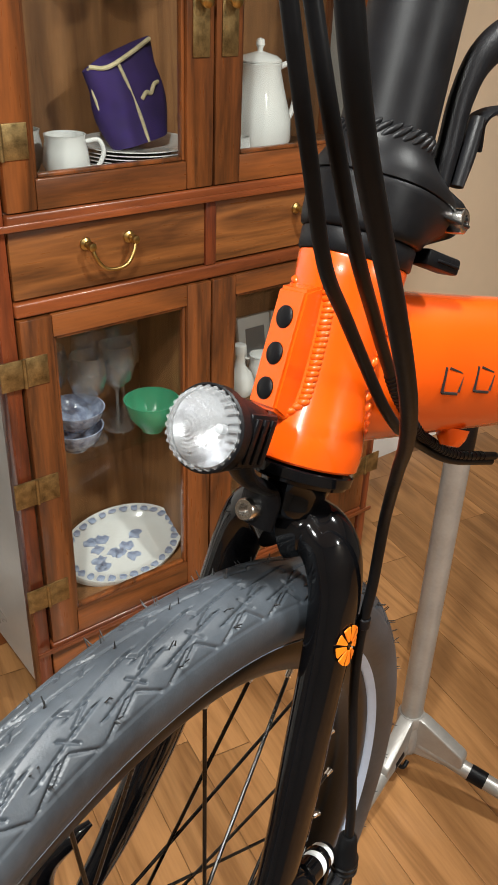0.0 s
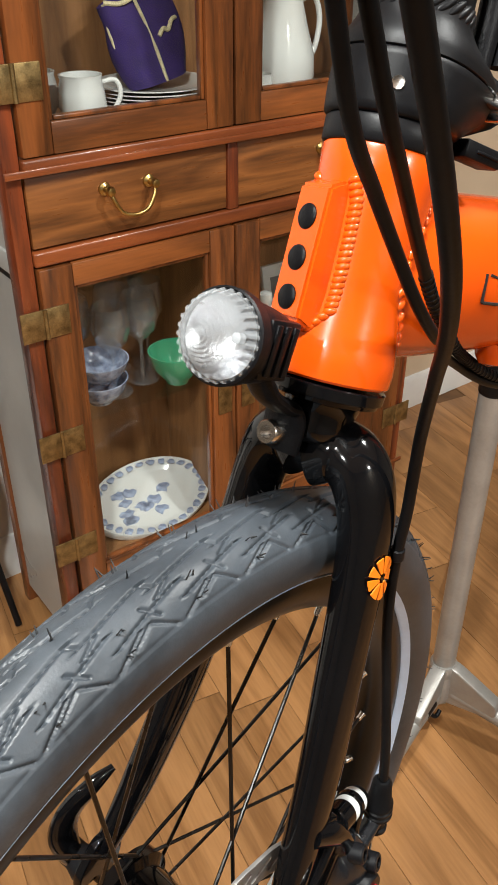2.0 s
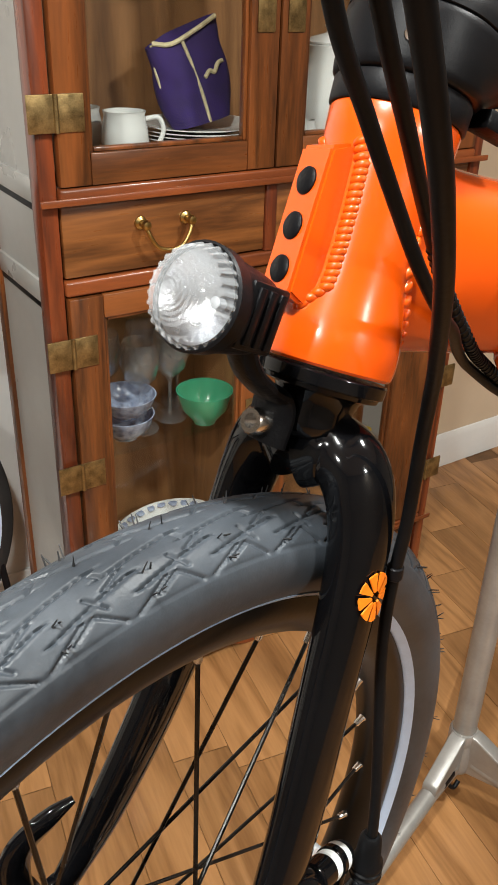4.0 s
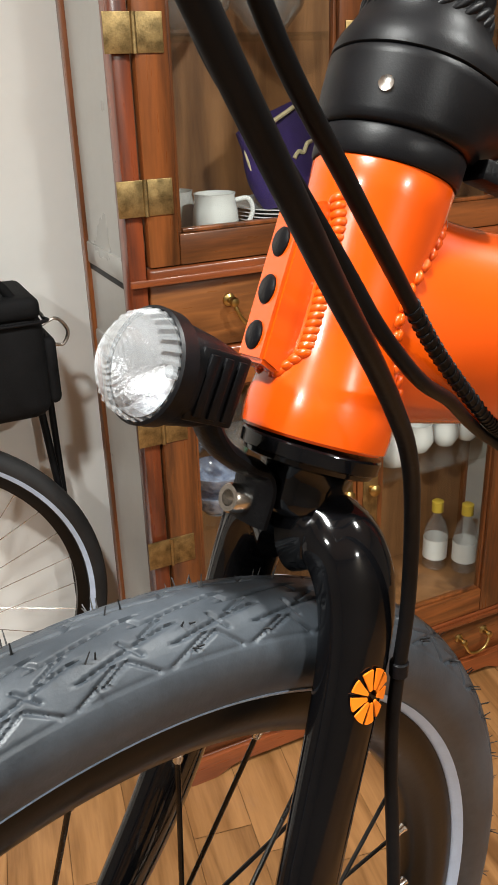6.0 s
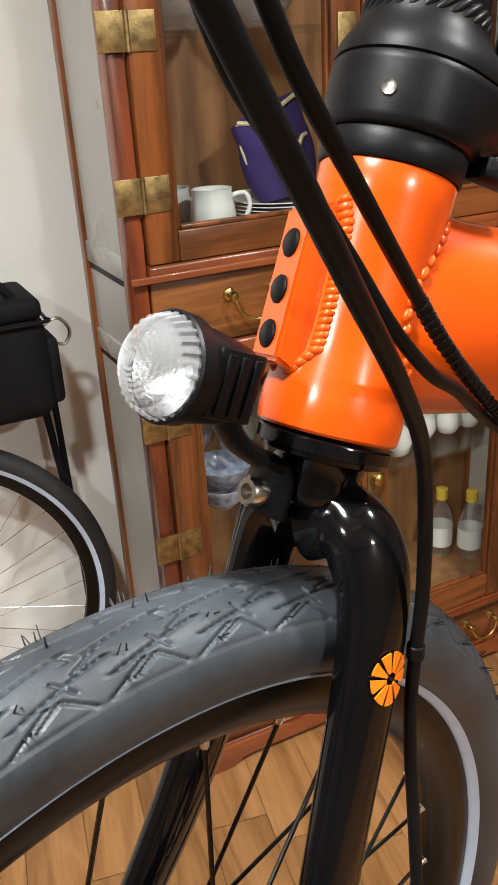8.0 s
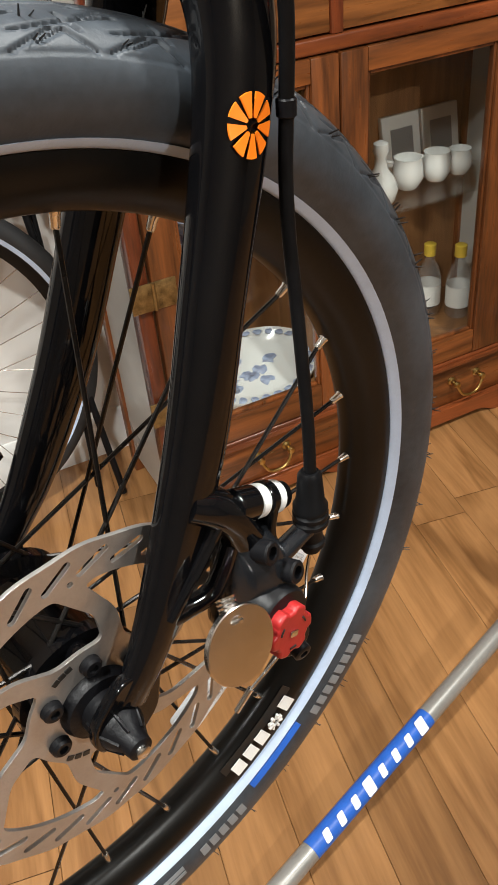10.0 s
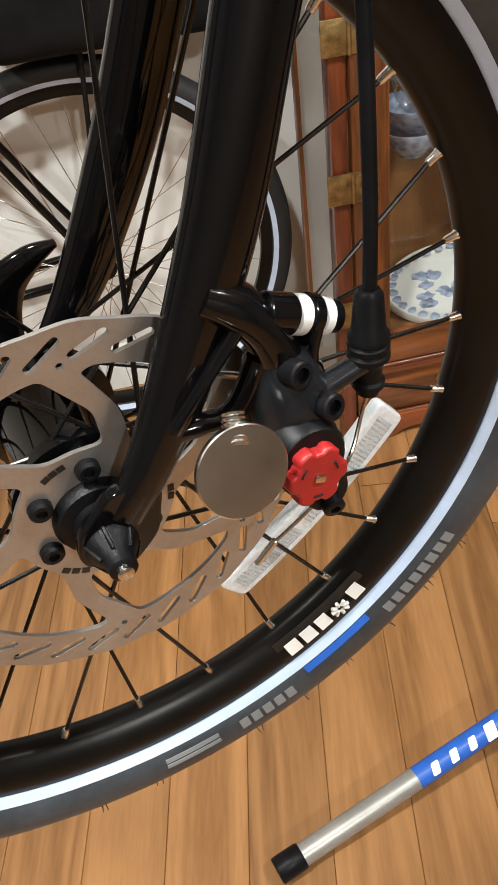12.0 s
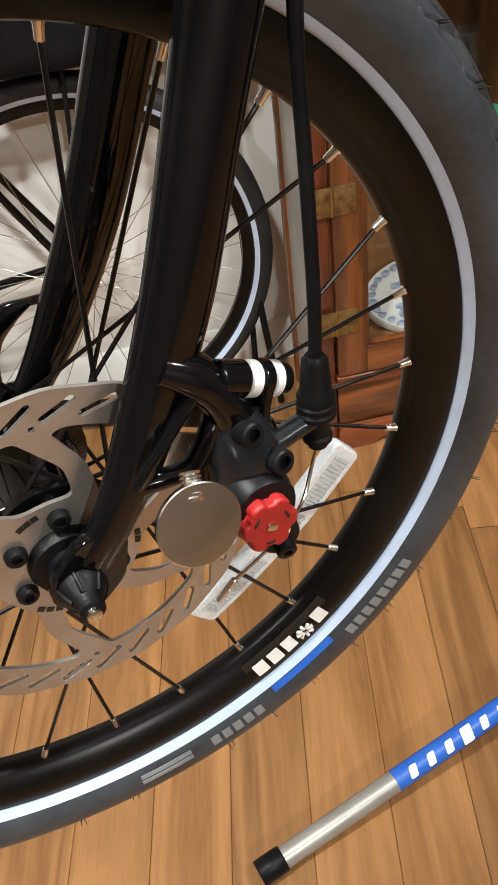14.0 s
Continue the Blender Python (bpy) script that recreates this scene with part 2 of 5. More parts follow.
# ---------------------------------------------------------------- mesh helpers
def part(name, bm, material, parent=None, label="", smooth=True, at=None, angle=40):
    """One mesh object from a bmesh, under a thing or a part."""
    me = bm if isinstance(bm, bpy.types.Mesh) else bpy.data.meshes.new(name)
    if me is not bm:
        bmesh.ops.recalc_face_normals(bm, faces=bm.faces)
        bm.to_mesh(me)
        bm.free()
    for m in (material if isinstance(material, (list, tuple)) else [material]):
        me.materials.append(m)
    ob = new(name, me)
    if smooth:
        me.shade_smooth()
        me.set_sharp_from_angle(angle=radians(angle))
    if parent is not None:
        ob.parent = parent
    if at is not None:
        ob.matrix_basis = at
    if label:
        ob["label"] = label
    return ob


def thing(name, label, category, m=None, group=""):
    ob = new(name)
    ob.empty_display_size = 0.05
    if m is not None:
        ob.matrix_basis = m
    return tagged(ob, label, category, group)


def box(x0, x1, y0, y1, z0, z1, bevel=0.0, seg=2, bm=None):
    own = bm is None
    bm = bm or bmesh.new()
    r = bmesh.ops.create_cube(bm, size=1.0)
    bmesh.ops.transform(bm, matrix=Matrix.LocRotScale(((x0 + x1) / 2, (y0 + y1) / 2, (z0 + z1) / 2), None, (x1 - x0, y1 - y0, z1 - z0)), verts=r["verts"])
    if bevel:
        edges = list({e for v in r["verts"] for e in v.link_edges})
        bmesh.ops.bevel(bm, geom=edges, offset=bevel, segments=seg, profile=0.5, affect="EDGES")
    return bm


def frame_to(axis, ref=None):
    """A rotation whose z axis is the given direction."""
    z = Vector(axis).normalized()
    ref = Vector(ref) if ref else (Vector((0, 0, 1)) if abs(z.z) < 0.9 else Vector((1, 0, 0)))
    x = ref.cross(z).normalized()
    return Matrix((x, z.cross(x), z)).transposed().to_4x4()


def lathe(profile, axis=(0, 0, 1), origin=(0, 0, 0), seg=40, cap=True, bm=None, ref=None):
    """Turned shape: profile rows of (distance along the axis, radius)."""
    bm = bm or bmesh.new()
    m = Matrix.Translation(origin) @ frame_to(axis, ref)
    rings = []
    for h, r in profile:
        if r < 1e-6:
            rings.append([bm.verts.new(m @ Vector((0, 0, h)))])
        else:
            rings.append([bm.verts.new(m @ Vector((r * math.cos(a), r * math.sin(a), h))) for a in (2 * math.pi * k / seg for k in range(seg))])
    for a, b in zip(rings, rings[1:]):
        for k in range(seg):
            q = []
            for v in (a[k % len(a)], a[(k + 1) % len(a)], b[(k + 1) % len(b)], b[k % len(b)]):
                if v not in q:
                    q.append(v)
            if len(q) > 2:
                bm.faces.new(q)
    if cap:
        for r in (rings[0], rings[-1]):
            if len(r) > 2:
                bm.faces.new(r)
    return bm


def spline(points, n=12):
    """Catmull-Rom through rows of numbers."""
    p = np.array(points, float)
    p = np.vstack([2 * p[0] - p[1], p, 2 * p[-1] - p[-2]])
    out = []
    for i in range(1, len(p) - 2):
        for k in range(n):
            t = k / n
            out.append(0.5 * (2 * p[i] + (p[i + 1] - p[i - 1]) * t + (2 * p[i - 1] - 5 * p[i] + 4 * p[i + 1] - p[i + 2]) * t * t + (3 * p[i] - p[i - 1] - 3 * p[i + 1] + p[i + 2]) * t ** 3))
    out.append(p[-2])
    return np.array(out)


def sweep(rows, seg=16, n=10, ref=(0, 1, 0), bm=None, smooth=True):
    """A tube along rows of (x, y, z, half width across ref, half width along ref)."""
    bm = bm or bmesh.new()
    r = spline(rows, n) if smooth else np.array(rows, float)
    rings = []
    for i, row in enumerate(r):
        c = Vector(row[:3])
        d = (Vector(r[min(i + 1, len(r) - 1)][:3]) - Vector(r[max(i - 1, 0)][:3])).normalized()
        v = (Vector(ref) - d * d.dot(Vector(ref))).normalized()
        u = v.cross(d)
        rings.append([bm.verts.new(c + u * row[3] * math.cos(a) + v * row[4] * math.sin(a)) for a in (2 * math.pi * k / seg for k in range(seg))])
    for a, b in zip(rings, rings[1:]):
        for k in range(seg):
            bm.faces.new((a[k], a[(k + 1) % seg], b[(k + 1) % seg], b[k]))
    bm.faces.new(rings[0])
    bm.faces.new(rings[-1])
    return bm


def tube(points, r, seg=12, n=10, ref=(0.3, 1, 0.2), bm=None, smooth=True):
    return sweep([(*p, r, r) for p in points], seg, n, ref, bm, smooth)


def plate2d(loops, thick, bevel=0.0, res=1):
    """A flat plate in the xy plane with holes, from outlines; its middle lies at z = 0."""
    cu = bpy.data.curves.new("plate", "CURVE")
    cu.dimensions, cu.fill_mode, cu.extrude, cu.bevel_depth, cu.bevel_resolution = "2D", "BOTH", max(0.0, thick / 2 - bevel), bevel, res
    for loop in loops:
        sp = cu.splines.new("POLY")
        sp.points.add(len(loop) - 1)
        for p, q in zip(sp.points, loop):
            p.co = (q[0], q[1], 0, 1)
        sp.use_cyclic_u = True
    ob = bpy.data.objects.new("plate", cu)
    me = bpy.data.meshes.new_from_object(ob)
    bpy.data.objects.remove(ob)
    bpy.data.curves.remove(cu)
    return me


def circle2(cx, cy, r, n=24, a0=0.0):
    return [(cx + r * math.cos(a0 + 2 * math.pi * k / n), cy + r * math.sin(a0 + 2 * math.pi * k / n)) for k in range(n)]


def slot2(x0, y0, x1, y1, r, n=6):
    """A slot between two points, with round ends."""
    a = math.atan2(y1 - y0, x1 - x0)
    return [(x1 + r * math.cos(a - math.pi / 2 + math.pi * k / n), y1 + r * math.sin(a - math.pi / 2 + math.pi * k / n)) for k in range(n + 1)] + \
           [(x0 + r * math.cos(a + math.pi / 2 + math.pi * k / n), y0 + r * math.sin(a + math.pi / 2 + math.pi * k / n)) for k in range(n + 1)]


def round_poly(pts, r, n=4):
    """An outline with its corners rounded."""
    out = []
    for i, p in enumerate(pts):
        a, b, c = Vector(pts[i - 1]), Vector(p), Vector(pts[(i + 1) % len(pts)])
        u, v = (a - b), (c - b)
        k = min(r, u.length * 0.45, v.length * 0.45)
        s, e = b + u.normalized() * k, b + v.normalized() * k
        for j in range(n + 1):
            t = j / n
            out.append(tuple((s * (1 - t) ** 2 + b * 2 * t * (1 - t) + e * t * t)))
    return out


WHEEL_SIDE = Matrix(((1, 0, 0, 0), (0, 0, 1, 0), (0, 1, 0, 0), (0, 0, 0, 1)))

# ---------------------------------------------------------------- the room
WALL_Y = 1.50
X0, X1, Y0 = -2.6, 3.2, -2.6


def setting(name, bm, material, label, category):
    ob = part(name, bm, material)
    return tagged(ob, label, category, kind="structure")


setting("wall_north", box(X0 - 0.1, 1.2, WALL_Y, WALL_Y + 0.1, 0, CEIL), M_WALL, "off-white painted wall behind the cabinet and bicycle", "wall")
# same wall as wall_north, its warm light painted in as a tan tone
setting("wall_north_east", box(1.2, X1 + 0.1, WALL_Y, WALL_Y + 0.1, 0, CEIL), M_WALL_WARM_LIT, "wall beside the cabinet, warm light painted in as tan", "wall")
# three unseen walls, darkened so the black parts pick up less fill
setting("wall_south", box(X0 - 0.1, X1 + 0.1, Y0 - 0.1, Y0, 0, CEIL), M_WALL_UNSEEN, "unseen wall closing the room, toned dark to cut fill light", "wall")
setting("wall_west", box(X0 - 0.1, X0, Y0, WALL_Y, 0, CEIL), M_WALL_UNSEEN, "unseen wall closing the room, toned dark to cut fill light", "wall")
setting("wall_east", box(X1, X1 + 0.1, Y0, WALL_Y, 0, CEIL), M_WALL_UNSEEN, "unseen wall closing the room, toned dark to cut fill light", "wall")
setting("ceiling", box(X0 - 0.1, X1 + 0.1, Y0 - 0.1, WALL_Y + 0.1, CEIL, CEIL + 0.1), M_CEIL, "plain white painted ceiling", "ceiling")
floor = setting("floor", box(X0 - 0.1, X1 + 0.1, Y0 - 0.1, WALL_Y + 0.1, -0.1, -0.004), M_GROUT, "oak-look plank floor laid in narrow boards", "floor")


def baseboard(name, x0, x1):
    bm = bmesh.new()
    prof = [(0, 0), (0.016, 0), (0.016, 0.085), (0.012, 0.098), (0.012, 0.104), (0.005, 0.118), (0, 0.12)]
    rows = [[bm.verts.new((x, WALL_Y - 0.001 - d, z)) for d, z in prof] for x in (x0, x1)]
    for k in range(len(prof) - 1):
        bm.faces.new((rows[0][k], rows[0][k + 1], rows[1][k + 1], rows[1][k]))
    bm.faces.new(rows[0])
    bm.faces.new(rows[1])
    setting(name, bm, M_TRIM, "white moulded baseboard along the wall", "baseboard")


baseboard("baseboard", X0, X1)

# fixtures for all four lamps, out of view; three are added
for lx, ly, watts in LAMPS:
    lamp = thing("ceiling_lamp", "unseen round flush ceiling lamp with warm frosted glass", "ceiling lamp", pose(lx, ly, CEIL), "ceiling lamps")
    part("base_plate", lathe([(-0.03, 0.10), (-0.004, 0.11), (0.0, 0.11)]), M_TRIM, lamp)
    part("diffuser", lathe([(-0.045, 0.0), (-0.043, 0.05), (-0.034, 0.088), (-0.031, 0.09)], cap=False), M_LAMP, lamp, "glowing frosted glass")

# ---------------------------------------------------------------- china cabinet
CX0, CX1, CY, CD, CTOP = 0.392, 1.385, 1.119, 0.28, 1.98
CMID = 0.838


def bail_handle(parent, x, z, w=0.088, drop=0.045, y=0.0):
    """A brass swan-neck pull on two posts."""
    h = part("handle", tube([(x - w / 2, y - 0.020, z + 0.004), (x - w / 2 + 0.004, y - 0.026, z - drop * 0.35), (x - w * 0.28, y - 0.028, z - drop * 0.85), (x, y - 0.029, z - drop), (x + w * 0.28, y - 0.028, z - drop * 0.85), (x + w / 2 - 0.004, y - 0.026, z - drop * 0.35), (x + w / 2, y - 0.020, z + 0.004)], 0.0038, 10), M_BRASS, parent, "curved brass bail pull")
    for s in (-1, 1):
        part("post", lathe([(0, 0.012), (0.003, 0.011), (0.006, 0.006), (0.018, 0.006), (0.022, 0.009), (0.028, 0.007), (0.030, 0.0)], (0, -1, 0), (x + s * w / 2, y, z), 16), M_BRASS, h)


def hinge(parent, x, z, w=0.046, h=0.056, y=0.0):
    hg = part("hinge", box(x - w, x - 0.002, y - 0.003, y + 0.001, z - h / 2, z + h / 2, 0.001), M_BRASS_DARK, parent, "tarnished brass strap hinge")
    part("leaf", box(x + 0.002, x + w, y - 0.003, y + 0.001, z - h / 2, z + h / 2, 0.001), M_BRASS_DARK, hg)
    part("knuckle", lathe([(-h / 2, 0.004), (h / 2, 0.004)], (0, 0, 1), (x, y - 0.003, z), 12), M_BRASS_DARK, hg)


def glass_door(cab, x0, x1, z0, z1, gx0, gx1, gz0, gz1, hinge_side, hinge_z, lock_z):
    """A door: stiles, rails, bead, pane, hinges and lock plate."""
    y0, y1 = CY - 0.020, CY + 0.004
    d = part("door", box(x0, gx0, y0, y1, z0, z1, 0.003), M_WOOD_V, cab)
    part("stile", box(gx1, x1, y0, y1, z0, z1, 0.003), M_WOOD_V, d)
    part("rail", box(gx0 + 0.0005, gx1 - 0.0005, y0 + 0.001, y1, gz1, z1, 0.002), M_WOOD_H, d)
    part("rail", box(gx0 + 0.0005, gx1 - 0.0005, y0 + 0.001, y1, z0, gz0, 0.002), M_WOOD_H, d)
    b = 0.008
    for bx0, bx1, bz0, bz1 in ((gx0, gx0 + b, gz0, gz1), (gx1 - b, gx1, gz0, gz1), (gx0 + b, gx1 - b, gz1 - b, gz1), (gx0 + b, gx1 - b, gz0, gz0 + b)):
        part("bead", box(bx0 + 0.0005, bx1 - 0.0005, y0 + 0.007, y1 - 0.003, bz0 + 0.0005, bz1 - 0.0005, 0.002), M_WOOD_V, d)
    pane = part("pane", box(gx0 + 0.002, gx1 - 0.002, y0 + 0.012, y0 + 0.015, gz0 + 0.002, gz1 - 0.002), M_PANE, d, "clear sheet glass", smooth=False)
    pane.visible_shadow = False
    hx = x0 if hinge_side < 0 else x1
    for hz in hinge_z:
        hinge(d, hx, hz, y=y0)
    lx = (gx1 + x1) / 2 if hinge_side < 0 else (x0 + gx0) / 2
    lp = part("lock_plate", box(lx - 0.018, lx + 0.018, y0 - 0.003, y0, lock_z - 0.07, lock_z + 0.07, 0.002), M_BRASS_DARK, d, "tall tarnished brass lock plate")
    part("knob", lathe([(0, 0.005), (0.008, 0.005), (0.012, 0.012), (0.018, 0.013), (0.023, 0.008), (0.024, 0)], (0, -1, 0), (lx, y0 - 0.003, lock_z + 0.02), 18), M_BRASS, lp)


def china_cabinet():
    cab = thing("china_cabinet", "reddish rosewood china cabinet with glazed doors and brass hardware", "cabinet")
    yb = CY + CD
    for x0, x1 in ((CX0, CX0 + 0.030), (CX1 - 0.030, CX1)):
        part("corner_post", box(x0, x1, CY - 0.012, CY + 0.03, 0.0, CTOP, 0.004), M_WOOD_REDV, cab)
        # solid board for the glazed side, the wall's reflection put into its colour
        part("side_panel", box(x0 + 0.009, x1 - 0.009, CY + 0.0305, yb - 0.0285, 0.05, CTOP - 0.02), M_SIDE, cab, "side glass, the white wall's reflection painted as pale grey")
        part("rear_post", box(x0 + 0.001, x1 - 0.001, yb - 0.028, yb - 0.002, 0.0, CTOP, 0.003), M_WOOD_V, cab)
        for z in (0.925, 1.095):
            part("side_rail", box(x0 + 0.004, x1 - 0.004, CY + 0.031, yb - 0.029, z, z + 0.040, 0.003), M_SIDE, cab)
            # solid black strip paints in the dark of the gap below each rail
            part("side_gap", box(x0 + 0.0075, x1 - 0.0075, CY + 0.031, yb - 0.029, z - 0.012, z - 0.001), M_BLACK_SATIN, cab)
    part("back_panel", box(CX0 + 0.0305, CX1 - 0.0305, yb - 0.014, yb - 0.002, 0.06, CTOP - 0.03), M_WOOD_IN, cab)
    part("top_board", box(CX0 - 0.02, CX1 + 0.02, CY - 0.035, yb, CTOP, CTOP + 0.03, 0.008), M_WOOD_RED, cab)
    part("top_rail", box(CX0 + 0.031, CX1 - 0.031, CY - 0.006, CY + 0.02, 1.87, CTOP - 0.001, 0.003), M_WOOD_RED, cab)
    # rails between the sections
    for z0, z1, proud in ((1.102, 1.126, 0.022), (0.945, 0.972, 0.016), (0.176, 0.198, 0.020), (0.012, 0.058, 0.010)):
        part("rail", box(CX0 + 0.031, CX1 - 0.031, CY - proud, CY + 0.03, z0, z1, 0.005, 3), M_WOOD_RED, cab)
    part("ledge_moulding", box(CX0 - 0.004, CX1 + 0.004, CY - 0.028, CY - 0.0225, 1.100, 1.112, 0.002), M_WOOD_RED, cab)
    part("plinth_moulding", box(CX0 - 0.004, CX1 + 0.004, CY - 0.026, CY - 0.0205, 0.178, 0.190, 0.002), M_WOOD_RED, cab)
    part("apron", plate2d([round_poly([(CX0 + 0.03, 0.058), (CX0 + 0.03, 0.0), (CX0 + 0.10, 0.0), (CX0 + 0.14, 0.022), (CMID - 0.07, 0.022), (CMID - 0.03, 0.002), (CMID + 0.03, 0.002), (CMID + 0.07, 0.022), (CX1 - 0.14, 0.022), (CX1 - 0.10, 0.0), (CX1 - 0.03, 0.0), (CX1 - 0.03, 0.058)], 0.02)], 0.012, 0.002), M_WOOD_RED, cab, at=Matrix.Translation((0, CY - 0.018, 0)) @ WHEEL_SIDE)
    # floors and shelves
    for z in (0.200, 0.952, 1.122):
        part("cabinet_floor", box(CX0 + 0.031, CX1 - 0.031, CY + 0.031, yb - 0.0145, z, z + 0.016, 0.001), M_WOOD_IN, cab)
    part("cabinet_floor", box(CX0 + 0.031, CX1 - 0.031, CY + 0.031, yb - 0.0145, 1.87, 1.886, 0.001), M_WOOD_IN, cab)
    part("partition", box(CMID - 0.008, CMID + 0.008, CY + 0.031, yb - 0.015, 0.2165, 0.9515), M_WOOD_IN, cab)
    for z in (0.569,):
        for x0, x1 in ((CX0 + 0.032, CMID - 0.009), (CMID + 0.009, CX1 - 0.032)):
            part("glass_shelf", box(x0, x1, CY + 0.06, yb - 0.016, z, z + 0.006), M_PANE, cab, "clear glass shelf", smooth=False).visible_shadow = False
    part("glass_shelf", box(CX0 + 0.032, CX1 - 0.032, CY + 0.05, yb - 0.016, 1.468, 1.476), M_PANE, cab, "clear glass shelf", smooth=False).visible_shadow = False
    # middle drawers
    for x0, x1, dx in ((CX0 + 0.034, CMID - 0.013, 0.612), (CMID + 0.013, CX1 - 0.034, 1.10)):
        dr = part("drawer", box(x0, x1, CY - 0.010, CY + 0.02, 0.976, 1.098, 0.003), M_BURL, cab)
        bail_handle(dr, dx, 1.056, y=CY - 0.010)
    part("drawer_divider", box(CMID - 0.0125, CMID + 0.0125, CY - 0.014, CY + 0.02, 0.9725, 1.1015, 0.003), M_WOOD_REDV, cab)
    # small drawers near the floor
    for x0, x1 in ((CX0 + 0.034, CMID - 0.012), (CMID + 0.012, CX1 - 0.034)):
        dr = part("drawer", box(x0, x1, CY - 0.008, CY + 0.02, 0.062, 0.172, 0.003), M_WOOD_H, cab)
        bail_handle(dr, (x0 + x1) / 2 + (0.02 if x0 < CMID else 0.09), 0.128, w=0.076, drop=0.036, y=CY - 0.008)
    part("drawer_divider", box(CMID - 0.0115, CMID + 0.0115, CY - 0.012, CY + 0.02, 0.0585, 0.1755, 0.003), M_WOOD_REDV, cab)
    # doors: lower pair, upper pair
    glass_door(cab, CX0 + 0.034, CMID - 0.002, 0.201, 0.942, 0.488, 0.778, 0.262, 0.900, -1, (0.845, 0.594, 0.335), 0.60)
    glass_door(cab, CMID + 0.002, CX1 - 0.034, 0.201, 0.942, 0.898, 1.200, 0.262, 0.900, 1, (0.845, 0.594, 0.335), 0.60)
    glass_door(cab, CX0 + 0.034, CMID - 0.002, 1.128, 1.866, 0.480, 0.778, 1.178, 1.80, -1, (1.24, 1.475, 1.72), 1.42)
    glass_door(cab, CMID + 0.002, CX1 - 0.034, 1.128, 1.866, 0.898, 1.205, 1.178, 1.80, 1, (1.24, 1.475, 1.72), 1.42)
    return cab


china_cabinet()

# ---------------------------------------------------------------- folding bicycle, built round its front axle
# local axes: x to the rear along the wheel, y across to the far side, z up the fork
BIKE = Matrix(((0.89205, -0.24985, 0.37658, 0), (0.24061, 0.96793, 0.07223, 0), (-0.38255, 0.02618, 0.92356, 1.03), (0, 0, 0, 1)))
bike = thing("folding_bicycle", "orange folding bicycle with black fork clamped in a repair stand", "bicycle", BIKE)
R_NIP, SPOKES, A0 = 0.187, 28, radians(-95.0)
TY_R, TY_W, TY_H = 0.2252, 0.0212, 0.0210


def on_wheel(r, a, y):
    return Vector((r * math.cos(a), y, r * math.sin(a)))


def ring_mesh(name, profile, n, closed=True):
    """A ring about the axle from a profile of (radius, y)."""
    a = np.linspace(0, 2 * math.pi, n, endpoint=False)
    pr = np.array(profile, float)
    k = len(pr)
    v = np.stack([np.outer(np.cos(a), pr[:, 0]), np.tile(pr[:, 1], (n, 1)), np.outer(np.sin(a), pr[:, 0])], -1).reshape(-1, 3)
    faces = []
    m = k if closed else k - 1
    for i in range(n):
        j = (i + 1) % n
        faces += [(i * k + q, i * k + (q + 1) % k, j * k + (q + 1) % k, j * k + q) for q in range(m)]
    me = bpy.data.meshes.new(name)
    me.from_pydata(v.tolist(), [], faces)
    return me


def tyre_mesh():
    """The tyre, with grooves cut into its tread."""
    n, k = 2600, 140
    a = np.linspace(0, 2 * math.pi, n, endpoint=False)[:, None]
    q = np.linspace(-1, 1, k)[None, :]
    s = 0.62 * q + 0.38 * q ** 3
    phi = s * radians(152)
    e = 1.0
    rad = TY_R + TY_H * np.sign(np.cos(phi)) * np.abs(np.cos(phi)) ** e
    yy = TY_W * np.sign(np.sin(phi)) * np.abs(np.sin(phi)) ** e
    w = s * 152 / 62.0                       # -1..1 over the tread
    pitch = 2 * math.pi / 46
    u = a / pitch
    cut = np.zeros((n, k))

    for off, slope, lo, hi in ((0.0, 5.0, 0.08, 0.28), (0.4, -0.7, 0.08, 0.29), (0.25, 1.6, 0.28, 0.45), (0.35, 3.6, 0.42, 0.70), (0.05, -0.6, 0.42, 0.70), (0.20, 1.5, 0.66, 0.97), (0.33, 1.5, 0.66, 0.90), (0.62, -1.0, 0.70, 0.97)):
        shift = np.where(w > 0, 0.0, 0.5)
        f = (u + off + shift - slope * np.abs(w)) % 1.0
        d = np.abs(f - 0.5) * pitch * TY_R / math.sqrt(1 + (slope * 1.2) ** 2)
        inside = (np.abs(w) > lo) & (np.abs(w) < hi)
        cut = np.maximum(cut, np.where(inside, np.clip(1.15 - d / 0.0009, 0, 1), 0))
    for c in (0.99,):
        cut = np.maximum(cut, np.clip(1 - np.abs(np.abs(w) - c) / 0.035, 0, 1) * 0.4 + 0 * u)
    depth = 0.0012 * cut
    nr, ny = np.cos(phi), np.sin(phi)
    r2 = rad - depth * nr
    y2 = yy - depth * ny
    v = np.stack([r2 * np.cos(a), y2 + 0 * a, r2 * np.sin(a)], -1).reshape(-1, 3)
    faces = []
    for i in range(n):
        j = (i + 1) % n
        faces += [(i * k + q, j * k + q, j * k + q + 1, i * k + q + 1) for q in range(k - 1)]
    me = bpy.data.meshes.new("tyre")
    me.from_pydata(v.tolist(), [], faces)
    return me


